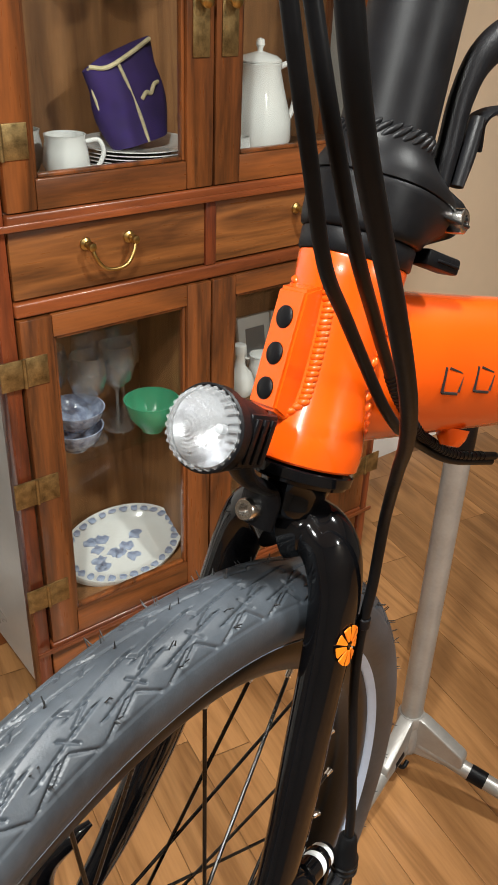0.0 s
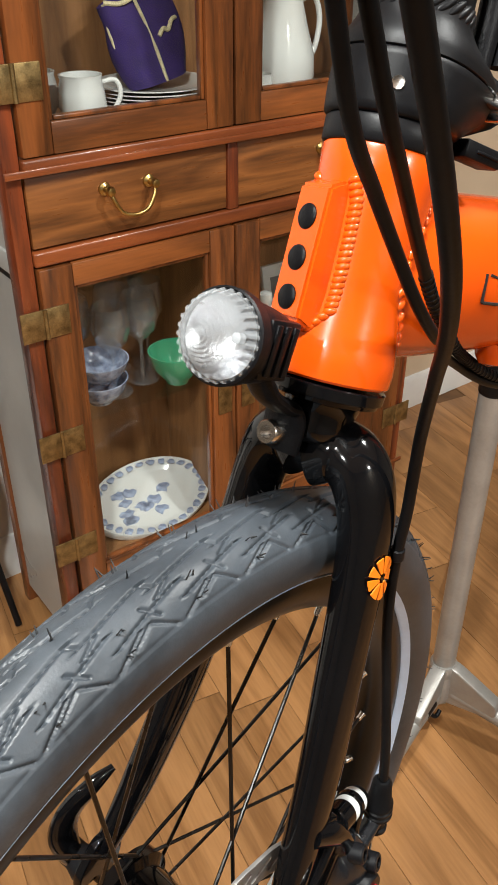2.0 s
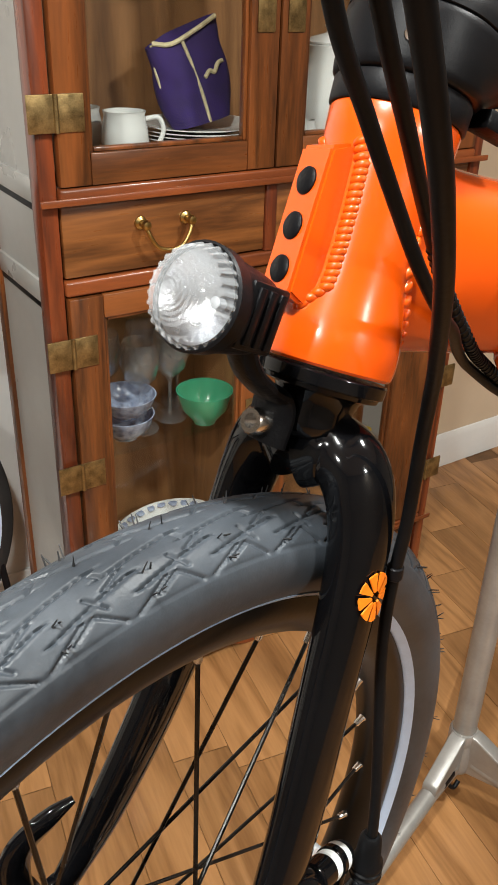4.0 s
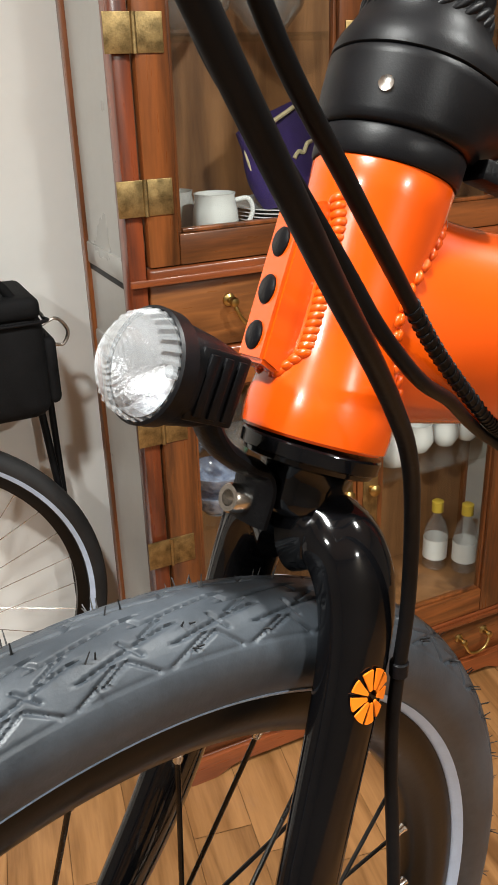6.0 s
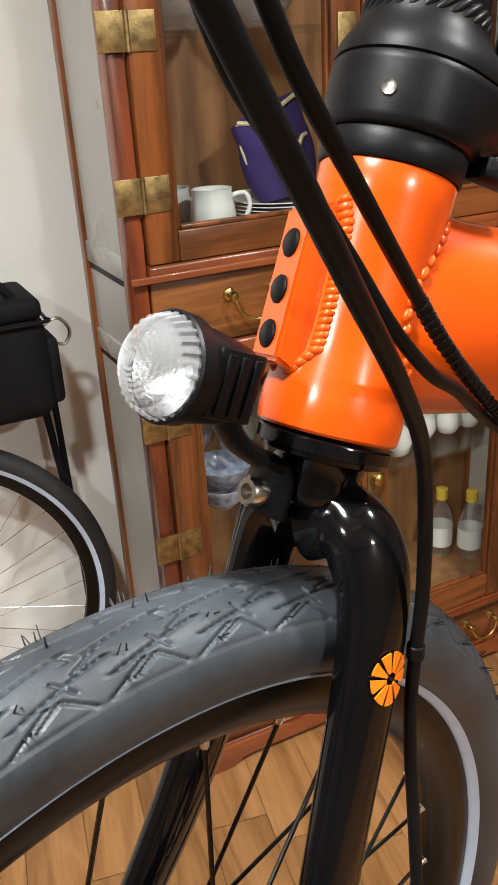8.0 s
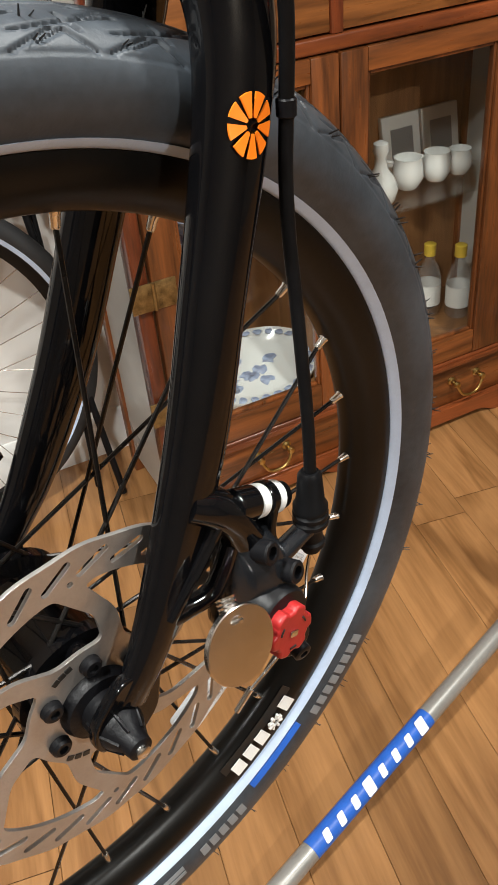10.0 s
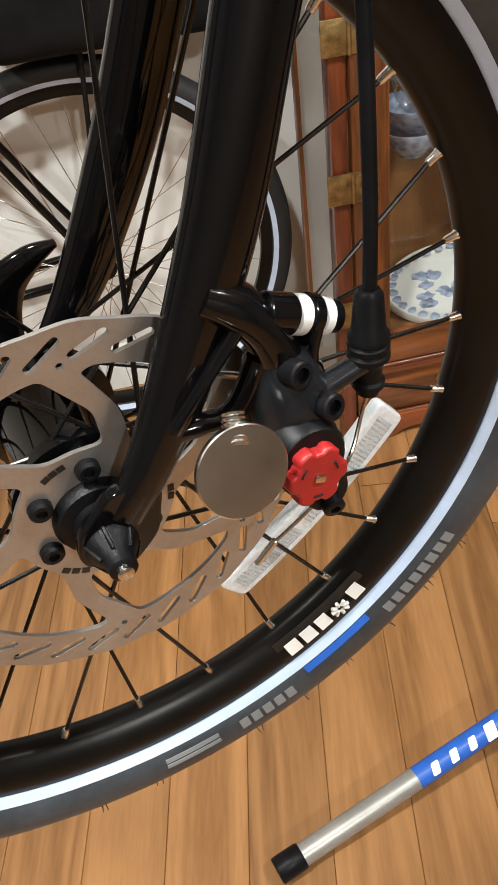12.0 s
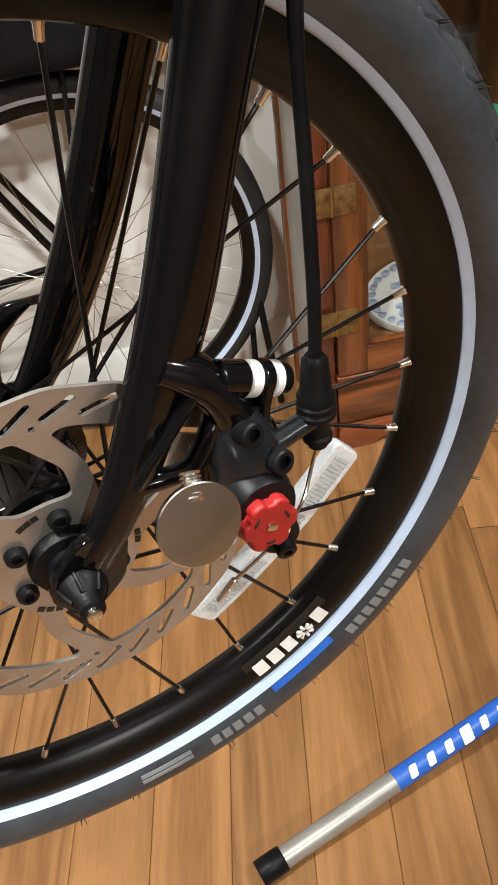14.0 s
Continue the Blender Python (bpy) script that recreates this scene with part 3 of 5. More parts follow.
def side_bar(r0, r1, a0, a1, y, n=10, thick=0.0006):
    """A flat mark that follows the wheel's side, from radius r0 to r1 and angle a0 to a1 (degrees)."""
    bm = bmesh.new()
    rows = []
    for i in range(n + 1):
        a = radians(a0 + (a1 - a0) * i / n)
        rows.append([bm.verts.new(on_wheel(r, a, yy)) for r, yy in ((r0, y[0]), (r1, y[1]), (r1, y[1] - thick), (r0, y[0] - thick))])
    for p, q in zip(rows, rows[1:]):
        for k in range(4):
            bm.faces.new((p[k], p[(k + 1) % 4], q[(k + 1) % 4], q[k]))
    bm.faces.new(rows[0])
    bm.faces.new(rows[-1])
    return bm


def tyre_y(r, out=0.0):
    """The near sidewall's y at a radius."""
    c = max(-1.0, min(1.0, (r - TY_R) / TY_H))
    return -(TY_W * math.sqrt(max(0.0, 1 - c * c)) + out)


def front_wheel():
    tyre = part("tyre", tyre_mesh(), M_RUBBER, bike, "grey-black treaded tyre with moulding nubs", angle=60)
    for s in (1, -1):
        prof = [(r, s * tyre_y(r, 0.0007)) for r in np.linspace(0.2080, 0.2118, 5)] + [(r, s * tyre_y(r, -0.0010)) for r in np.linspace(0.2118, 0.2080, 5)]
        part("reflective_band", ring_mesh("band", prof, 180), M_STRIPE, tyre, "pale blue-white reflective sidewall band")
    # moulding nubs: thin rubber hairs on the tread
    rng = random.Random(5)
    bm = bmesh.new()
    for k in range(46):
        for w in (-0.83, -0.5, 0.47, 0.86, 0.12):
            if rng.random() < 0.18:
                continue
            for twin in (0, 1):
                a = 2 * math.pi * (k + rng.uniform(-0.06, 0.06) + (0.5 if w > 0 else 0.0)) / 46 + twin * 0.008
                phi = w * radians(62)
                c = on_wheel(TY_R + TY_H * math.cos(phi), a, TY_W * math.sin(phi))
                d = (on_wheel(math.cos(phi), a, math.sin(phi)) + Vector([rng.uniform(-0.35, 0.35) for _ in range(3)])).normalized()
                lathe([(-0.0004, 0.00042), (rng.uniform(0.0022, 0.0048), 0.00022)], d, c, 4, bm=bm)
    tagged(part("moulding_hair", bm, M_GREYLINE, tyre, smooth=False), kind="stuff")
    # rim: a deep box section
    prof = [(R_NIP - 0.001, -0.0025), (R_NIP + 0.0005, -0.0060), (R_NIP + 0.006, -0.0100), (0.1985, -0.0128), (0.2045, -0.0130), (0.2075, -0.0126), (0.2078, -0.0118), (0.2065, -0.0105), (0.2065, 0.0105), (0.2078, 0.0118), (0.2075, 0.0126), (0.2045, 0.0130), (0.1985, 0.0128), (R_NIP + 0.006, 0.0100), (R_NIP + 0.0005, 0.0060), (R_NIP - 0.001, 0.0025)]
    rim = part("rim", ring_mesh("rim", prof, 240), M_RIM, bike, "black deep-section aluminium rim")
    # print on the rim: plain light shapes in place of the maker's name
    part("rim_label", side_bar(0.1885, 0.2040, -45.5, -26.5, (-0.0085, -0.0134), 14, 0.0004), M_LABEL_BLACK, rim)
    for a0, a1 in ((-44.0, -41.6), (-40.8, -38.4), (-37.6, -35.3), (-30.4, -28.0)):
        part("rim_print", side_bar(0.1925, 0.2005, a0, a1, (-0.0110, -0.0138), 4, 0.0004), M_LABEL_WHITE, rim)
    for k in range(8):
        c = Vector((0.1965 * math.cos(radians(-32.9)), 0, 0.1965 * math.sin(radians(-32.9))))
        a = 2 * math.pi * k / 8
        p0, p1 = c + 0.0022 * Vector((math.cos(a), 0, math.sin(a))), c + 0.0056 * Vector((math.cos(a), 0, math.sin(a)))
        part("rim_print", tube([(p0.x, -0.0136, p0.z), (p1.x, -0.0138, p1.z)], 0.0011, 6, 1, smooth=False), M_LABEL_WHITE, rim)
    # raised grey print and the blue flash on the sidewall
    for a0, a1, n in ((-29.0, -13.5, 8), (-56.5, -46.5, 5)):
        for k in range(n):
            b0 = a0 + (a1 - a0) * k / n
            b1 = b0 + (a1 - a0) / n * 0.72
            part("sidewall_print", side_bar(0.2165, 0.2225, b0, b1, (tyre_y(0.2165, 0.0002), tyre_y(0.2225, 0.0002)), 3, 0.0005), M_GREY_PRINT, tyre)
    for k in range(2):
        part("sidewall_print", side_bar(0.2160 + k * 0.0035, 0.2182 + k * 0.0035, -68.5, -60.0, (tyre_y(0.2160 + k * 0.0035, 0.0002), tyre_y(0.2182 + k * 0.0035, 0.0002)), 6, 0.0005), M_GREY_PRINT, tyre)
    part("sidewall_flash", side_bar(0.2124, 0.2158, -44.0, -31.5, (tyre_y(0.2124, 0.0003), tyre_y(0.2158, 0.0003)), 10, 0.0006), M_LABEL_BLUE, tyre, "blue sidewall flash")
    # spokes and nipples
    fl = {-1: (0.0245, -0.0255), 1: (0.0245, 0.0300)}
    nip_me = None
    for j in range(SPOKES):
        a = A0 + 2 * math.pi * j / SPOKES
        side = 1 if j % 2 == 0 else -1
        lean = 1 if (j // 2) % 2 == 0 else -1
        fr, fy = fl[side]
        ha = a + lean * radians(77)
        hub = on_wheel(fr, ha, fy)
        end = on_wheel(R_NIP - 0.003, a, side * 0.0006)
        part("spoke", tube([hub, hub.lerp(end, 0.5), end], 0.00105, 8, 1, smooth=False), M_DARK_STEEL, bike)
        d = (on_wheel(1, a, 0) + (end - hub).normalized()).normalized()
        part("nipple", lathe([(-0.0070, 0.0013), (-0.0064, 0.0018), (-0.002, 0.0020), (0.0, 0.0030), (0.004, 0.0030)], d, on_wheel(R_NIP, a, side * 0.0006), 10), M_NIPPLE, rim)
    # hub shell, flanges, axle ends
    part("hub_shell", lathe([(-0.036, 0.0175), (-0.0335, 0.0185), (-0.030, 0.019), (-0.0285, 0.0285), (-0.0225, 0.0285), (-0.021, 0.022), (0.0, 0.0215), (0.024, 0.023), (0.0265, 0.0285), (0.0335, 0.0285), (0.036, 0.024), (0.0385, 0.012)], (0, 1, 0), (0, 0, 0), 48), M_BLACK_GLOSS, bike, "gloss black hub shell")
    cap = part("dust_cap", lathe([(0.037, 0.0165), (0.0400, 0.0165), (0.0430, 0.0150), (0.0440, 0.0105), (0.0555, 0.0102), (0.0585, 0.0090), (0.0640, 0.0058), (0.0688, 0.0052), (0.0694, 0.0044)], (0, -1, 0), (0, 0, 0), 40), M_BLACK_PLASTIC, bike, "black skewer nut")
    for k in range(6):
        a = 2 * math.pi * k / 6
        part("rib", tube([(0.0099 * math.cos(a), -0.0475, 0.0099 * math.sin(a)), (0.0099 * math.cos(a), -0.0560, 0.0099 * math.sin(a)), (0.0062 * math.cos(a), -0.0635, 0.0062 * math.sin(a))], 0.0009, 6, 1, smooth=False), M_BLACK_PLASTIC, cap)
    part("axle_tip", lathe([(0.068, 0.0030), (0.0712, 0.0030), (0.0718, 0.0022), (0.0718, 0.0)], (0, -1, 0), (0, 0, 0), 20), M_STEEL, cap)


def rotor():
    outer = []
    for k in range(360):
        a = radians(k)
        outer.append(((0.0797 + 0.0004 * math.sin(a * 18)) * math.cos(a), (0.0797 + 0.0004 * math.sin(a * 18)) * math.sin(a)))
    loops = [outer, circle2(0, 0, 0.0165, 48)]
    P = lambda r, d: (r * math.cos(radians(d)), r * math.sin(radians(d)))
    for k in range(6):
        c = 60 * k
        i, o = 85 + c, 112 + c           # an arm leaves the hub ring at i and meets the brake track at o
        hole = [P(0.0310, i + 9), P(0.0450, i + 16), P(0.0630, o + 5)]
        hole += [P(0.0634, o + 5 + q * 5.5) for q in range(1, 9)]
        hole += [P(0.0612, o + 53), P(0.0450, i + 64), P(0.0310, i + 50), P(0.0302, i + 30)]
        loops.append(round_poly(hole, 0.004))
        loops.append(circle2(*P(0.0655, o - 2), 0.0014, 12))
        for q in range(5):
            b = o - 4 + q * 12 + 6
            loops.append(slot2(*P(0.0684, b + 4.2), *P(0.0748, b - 4.2), 0.0017))
    ro = part("brake_rotor", plate2d(loops, 0.0019, 0.0001), M_ROTOR, bike, "brushed steel brake rotor with slots", at=Matrix.Translation((0, -0.0372, 0)) @ WHEEL_SIDE)
    for k in range(6):
        a = radians(49 + 60 * k)
        x, z = 0.022 * math.cos(a), 0.022 * math.sin(a)
        bm = lathe([(0.0, 0.0046), (0.0026, 0.0044), (0.0036, 0.0034), (0.0036, 0.0021), (0.0018, 0.0019), (0.0018, 0.0)], (0, -1, 0), (0, 0, 0), 18)
        b = part("rotor_bolt", bm, M_BLACK_SATIN, bike, at=Matrix.Translation((x, -0.0384, z)))
    # the hub's star carrier inside the rotor
    star = []
    for k in range(120):
        a = 2 * math.pi * k / 120
        star.append(((0.0205 + 0.0055 * math.cos(6 * (a - radians(49)))) * math.cos(a), (0.0205 + 0.0055 * math.cos(6 * (a - radians(49)))) * math.sin(a)))
    part("rotor_carrier", plate2d([star], 0.006, 0.001), M_BLACK_GLOSS, bike, at=Matrix.Translation((0, -0.0320, 0)) @ WHEEL_SIDE)
    # engraved marks on the rotor, as plain bars
    for d, r in ((128, 0.0268), (135, 0.0268), (142, 0.0268), (-105, 0.0285), (-97, 0.0285), (-89, 0.0285), (-42, 0.0285), (-34, 0.0285), (10, 0.029), (18, 0.029)):
        a = radians(d)
        part("engraved_mark", box(-0.0012, 0.0012, -0.0002, 0.0002, -0.0015, 0.0015), M_LABEL_BLACK, bike, smooth=False, at=Matrix.Translation((r * math.cos(a), -0.0383, r * math.sin(a))) @ Matrix.Rotation(-a, 4, "Y"))


def fork():
    crown = part("fork_crown", lathe([(0.2700, 0.0), (0.2706, 0.006), (0.2728, 0.0115), (0.2755, 0.0140), (0.279, 0.0148), (0.284, 0.0150), (0.289, 0.0165), (0.292, 0.0190)], (0.03, 0.05, 1), (-0.012, -0.014, 0.0), 40), M_BLACK_GLOSS, bike, "gloss black fork crown")
    for s in (-1, 1):
        rows = [(0.000, 0.000, 0.266, 0.0130, 0.0150), (0.002, s * 0.011, 0.2705, 0.0140, 0.0135), (0.005, s * 0.0215, 0.2650, 0.0150, 0.0128), (0.0105, s * 0.0280, 0.248, 0.0150, 0.0116),
                (0.0142, s * 0.0320, 0.220, 0.0138, 0.0106), (0.0162, s * 0.0375, 0.170, 0.0130, 0.0100), (0.0180, s * 0.0435, 0.115, 0.0130, 0.0094), (0.0142, s * 0.0490, 0.060, 0.0112, 0.0082), (0.0085, s * 0.0520, 0.028, 0.0088, 0.0064), (0.0035, s * 0.0530, 0.010, 0.0085, 0.0046)]
        leg = part("fork_leg", sweep(rows, 28, 8), M_BLACK_GLOSS, bike, "curved gloss black fork leg")
        part("dropout", plate2d([round_poly([(-0.004, 0.022), (0.013, 0.026), (0.0165, 0.004), (0.0105, -0.009), (0.0045, -0.0105), (0.0045, -0.002), (-0.0045, -0.002), (-0.0045, -0.0105), (-0.0100, -0.006), (-0.0115, 0.004)], 0.004)], 0.0055, 0.001), M_BLACK_GLOSS, leg, at=Matrix.Translation((0, s * 0.0535, 0)) @ WHEEL_SIDE)
        if s < 0:
            # round badge of eight orange segments
            c, nrm = Vector((0.0120, -0.0432, 0.2240)), Vector((0.0, -0.99, 0.13))
            fm = Matrix.Translation(c) @ frame_to(nrm, (0.0, 0.0, 1.0))
            for k in range(9):
                a, h = 2 * math.pi * k / 9, math.pi / 9 - 0.10
                seg = [(0.0024 * math.cos(a - h * 0.8), 0.0024 * math.sin(a - h * 0.8))] + [(0.0080 * math.cos(a - h + 2 * h * q / 5), 0.0098 * math.sin(a - h + 2 * h * q / 5)) for q in range(6)] + [(0.0024 * math.cos(a + h * 0.8), 0.0024 * math.sin(a + h * 0.8))]
                me = plate2d([seg], 0.0006)
                bent = part("badge_segment", me, M_BADGE, leg, "orange badge segment", at=None)
                for v in me.vertices:
                    p = fm @ v.co
                    v.co = p + Vector((0, 0.0106 * (1 - math.sqrt(max(0.02, 1 - ((p.x - 0.0138) / 0.0146) ** 2))) - 0.0005, 0))
    part("bearing_cup", lathe([(0.2905, 0.0195), (0.2915, 0.0225), (0.2930, 0.0230), (0.2936, 0.0243), (0.2978, 0.0246), (0.2985, 0.0240)], (0.03, 0.05, 1), (-0.014, -0.015, 0.0), 48), M_BLACK_GLOSS, bike, "black headset cup")


# direction of the frame, which stands turned from the wheel
FWD = Vector((-0.955, 0.295, 0.0)).normalized()
AX = Vector((0.035, 0.075, 1.0)).normalized()
HB = Vector((-0.0055, 0.0, 0.299))          # bottom middle of the head tube
FWD = (FWD - AX * FWD.dot(AX)).normalized()
SIDE = AX.cross(FWD)                         # towards the far side is -SIDE
HEAD = Matrix((FWD, SIDE, AX)).transposed().to_4x4()
HEAD.translation = HB


def head_and_frame():
    prof = [(0.0, 0.0242), (0.001, 0.0252), (0.006, 0.0256), (0.011, 0.0254), (0.017, 0.0245), (0.024, 0.0231), (0.032, 0.0222), (0.042, 0.0219), (0.054, 0.0220), (0.068, 0.0226), (0.080, 0.0235), (0.0885, 0.0240), (0.0895, 0.0235)]
    ht = part("head_tube", lathe(prof, (0, 0, 1), (0, 0, 0), 64), M_ORANGE, bike, "glossy orange head tube with weld beads", at=HEAD)
    # lug plate in front with three plugged bolt holes
    bm = bmesh.new()
    rings = []
    for z, x, hw in ((0.018, 0.0245, 0.0085), (0.0205, 0.0315, 0.0088), (0.071, 0.0300, 0.0088), (0.0745, 0.0220, 0.0085)):
        rings.append([bm.verts.new((xx, yy, z)) for xx, yy in ((0.012, -hw), (x, -hw), (x, hw), (0.012, hw))])
    for a, b in zip(rings, rings[1:]):
        for k in range(4):
            bm.faces.new((a[k], a[(k + 1) % 4], b[(k + 1) % 4], b[k]))
    bm.faces.new(rings[0])
    bm.faces.new(rings[-1])
    bmesh.ops.bevel(bm, geom=list(bm.edges), offset=0.0012, segments=2, affect="EDGES")
    lug = part("lug_plate", bm, M_ORANGE, ht)
    for z in (0.0285, 0.0435, 0.0590):
        part("rubber_plug", lathe([(0.0, 0.0049), (0.0012, 0.0048), (0.0019, 0.0040), (0.0021, 0.0)], (1, 0, 0), (0.0309 - (z - 0.02) * 0.030, 0, z), 24), M_BLACK_PLASTIC, lug, "black rubber plug")
    # weld bead: overlapping ripples down the plate's edge, curling in under it
    def tube_r(z):
        return float(np.interp(z, [p[0] for p in prof], [p[1] for p in prof]))

    for s in (-1, 1):
        for k in range(25):
            z = 0.0755 - k * 0.00245
            turn = max(0.0, (k - 20) / 5)
            y = s * (0.0122 * (1 - turn * 0.75) - 0.0018 * max(0.0, 1 - k / 3))
            z = max(z, 0.0190)
            r = tube_r(z) + 0.0004
            x = math.sqrt(max(1e-6, r * r - y * y))
            ax = Vector((0.20, -0.42 * s, 1 - 0.7 * turn))
            part("weld_ripple", lathe([(-0.0021, 0.0), (-0.0018, 0.0018), (-0.0010, 0.0029), (0.0, 0.0033), (0.0010, 0.0029), (0.0018, 0.0018), (0.0021, 0.0)], ax, (x - 0.0016, y * 0.93, z), 24, cap=False), M_ORANGE, ht, angle=180)
    # main beam
    back = -FWD
    rows = []
    for d, h, w, up in ((0.002, 0.0395, 0.0190, 0.0465), (0.014, 0.0385, 0.0205, 0.0470), (0.026, 0.0365, 0.0215, 0.0480), (0.042, 0.0352, 0.0225, 0.0500), (0.070, 0.0345, 0.0240, 0.0550), (0.140, 0.0340, 0.0255, 0.0680), (0.300, 0.0330, 0.0255, 0.0985), (0.420, 0.0320, 0.0250, 0.1210)):
        rows.append((-d, 0.0, up, h, w))
    beam = part("main_beam", sweep(rows, 48, 8, (0, 1, 0)), M_ORANGE, bike, "glossy orange main beam", at=HEAD)
    # weld between the tube and the beam
    for k in range(46):
        a = 2 * math.pi * (k + 0.5) / 46
        y, z = 0.0208 * math.cos(a), 0.0470 + 0.0372 * math.sin(a)
        r = tube_r(max(0.004, min(0.088, z)))
        x = -math.sqrt(max(1e-6, r * r - y * y)) + 0.0006
        part("weld_ripple", lathe([(-0.0030, 0.0), (-0.0022, 0.0012), (0.0, 0.0022), (0.0022, 0.0012), (0.0030, 0.0)], (-0.3, -math.sin(a), math.cos(a)), (x, y, z), 14, cap=False), M_ORANGE, beam, angle=180)
    # plain dark strokes in place of the maker's name
    for k in range(5):
        x = -0.0545 - k * 0.0225
        zc = 0.0495 + 0.0042 * k
        y = 0.0232 + 0.0008 * min(k, 3)
        for dx0, dz0, dx1, dz1 in ((0.0, -0.006, 0.0015, 0.006), (-0.012, -0.004, -0.012, 0.004), (-0.001, 0.006, -0.011, 0.005), (0.0, -0.006, -0.011, -0.005)):
            part("beam_print", tube([(x + dx0, y, zc + dz0), (x + dx1, y, zc + dz1)], 0.0007, 6, 1, smooth=False), M_LABEL_BLACK, beam)
    part("cable_boss", lathe([(0.0, 0.0085), (0.005, 0.0075), (0.009, 0.005), (0.010, 0.0)], (0, 0.1, -1), (-0.094, 0.006, 0.0265), 24), M_ORANGE, beam)
    # seat post, saddle clamp end of the frame, out to the stand
    part("seat_tube", lathe([(-0.10, 0.021), (0.04, 0.021)], (-0.30, 0, 0.95), (-0.42, 0, 0.06), 32), M_BLACK_SATIN, bike, "black seat tube", at=HEAD)


def clamp_half(rows, seg=72):
    """A casting round the head axis: rows of (height, radius, reach of the rear ear, half width of the ear)."""
    bm = bmesh.new()
    rings = []
    for z, r, reach, hw in rows:
        ring = []
        for k in range(seg):
            a = 2 * math.pi * k / seg
            x, y = r * math.cos(a), r * math.sin(a)
            rear = max(0.0, -math.cos(a))
            x -= reach * rear ** 2.2
            if reach:
                y += math.copysign(max(0.0, hw - abs(y)), y) * rear ** 3 if abs(y) > 1e-6 and abs(y) < hw else 0.0
            ring.append(bm.verts.new((x, y, z)))
        rings.append(ring)
    for a, b in zip(rings, rings[1:]):
        for k in range(seg):
            bm.faces.new((a[k], a[(k + 1) % seg], b[(k + 1) % seg], b[k]))
    bm.faces.new(rings[0])
    bm.faces.new(rings[-1])
    return bm


def stem():
    part("stem_collar", lathe([(0.0897, 0.0242), (0.0905, 0.0249), (0.0985, 0.0252), (0.0993, 0.0246)], (0, 0, 1), (0, 0, 0), 56), M_BLACK_SATIN, bike, "black headset collar", at=HEAD)
    lower = [(0.0996, 0.0252, 0.0, 0.0), (0.1006, 0.0264, 0.001, 0.004), (0.1035, 0.0268, 0.004, 0.006), (0.1075, 0.0271, 0.0105, 0.009), (0.1115, 0.0273, 0.0175, 0.0115), (0.1155, 0.0273, 0.0220, 0.0125), (0.1190, 0.0273, 0.0238, 0.0130), (0.1216, 0.0272, 0.0240, 0.0130), (0.1221, 0.0266, 0.0235, 0.0125)]
    body = part("stem_hinge", clamp_half(lower), M_BLACK_SATIN, bike, "satin black folding stem hinge", at=HEAD, angle=50)
    upper = [(0.1223, 0.0266, 0.0235, 0.0125), (0.1228, 0.0272, 0.0240, 0.0130), (0.1255, 0.0270, 0.0236, 0.0130), (0.1285, 0.0260, 0.0205, 0.0120), (0.1315, 0.0244, 0.0140, 0.0095), (0.1345, 0.0228, 0.0070, 0.007), (0.1380, 0.0216, 0.0015, 0.003), (0.1420, 0.0212, 0.0, 0.0)]
    part("hinge_cap", clamp_half(upper), M_BLACK_SATIN, body, angle=50)
    # ear with its bolt, and the tab of the safety catch
    part("latch_bolt", lathe([(-0.006, 0.0058), (0.0, 0.0058), (0.0022, 0.0056), (0.0030, 0.0046), (0.0030, 0.0029), (0.0005, 0.0027), (0.0005, 0)], (-0.35, 1, 0.10), (-0.0410, 0.0172, 0.1190), 28), M_STEEL, body, "steel hinge bolt")
    part("hinge_notch", box(-0.0440, -0.0240, 0.0050, 0.0215, 0.1165, 0.1180, 0.0006), M_LABEL_BLACK, body)
    tab = part("latch_tab", box(-0.047, -0.024, 0.008, 0.020, 0.0955, 0.1030, 0.0016), M_BLACK_PLASTIC, body, "black safety catch tab")
    part("tab_rib", box(-0.0455, -0.030, 0.0195, 0.0209, 0.0985, 0.0998, 0.0005), M_BLACK_PLASTIC, tab)
    part("set_screw", lathe([(0, 0.0027), (0.0008, 0.0024), (0.0004, 0.0012), (0.0004, 0.0)], (0.72, 0.69, 0), (0.0195, 0.0187, 0.1100), 18), M_STEEL, body, "small steel set screw")
    post = part("handlebar_post", lathe([(0.1400, 0.0206), (0.155, 0.0204), (0.50, 0.0198)], (0.035, 0, 1), (-0.0049, 0, 0), 48), M_BLACK_SATIN, bike, "satin black handlebar post", at=HEAD)
    # broad fish-scale weld where the post enters the casting
    for k in range(30):
        a = 2 * math.pi * k / 30
        part("weld_ripple", lathe([(-0.0062, 0.0), (-0.0052, 0.0009), (-0.0030, 0.0015), (0.0, 0.0018), (0.0030, 0.0015), (0.0052, 0.0009), (0.0062, 0.0)], (-math.sin(a) * 0.75, math.cos(a) * 0.75, 0.70), (0.0203 * math.cos(a), 0.0203 * math.sin(a), 0.1405), 14, cap=False), M_BLACK_SATIN, post, angle=180)
    lever = part("latch_lever", sweep([(-0.0300, 0.009, 0.1290, 0.0050, 0.0050), (-0.0300, 0.009, 0.1480, 0.0056, 0.0050), (-0.0310, 0.008, 0.1700, 0.0064, 0.0050), (-0.0380, 0.007, 0.1900, 0.0076, 0.0050), (-0.0560, 0.006, 0.2080, 0.0085, 0.0048), (-0.0850, 0.004, 0.2210, 0.0085, 0.0045)], 16, 8), M_BLACK_PLASTIC, body, "black folding latch lever")
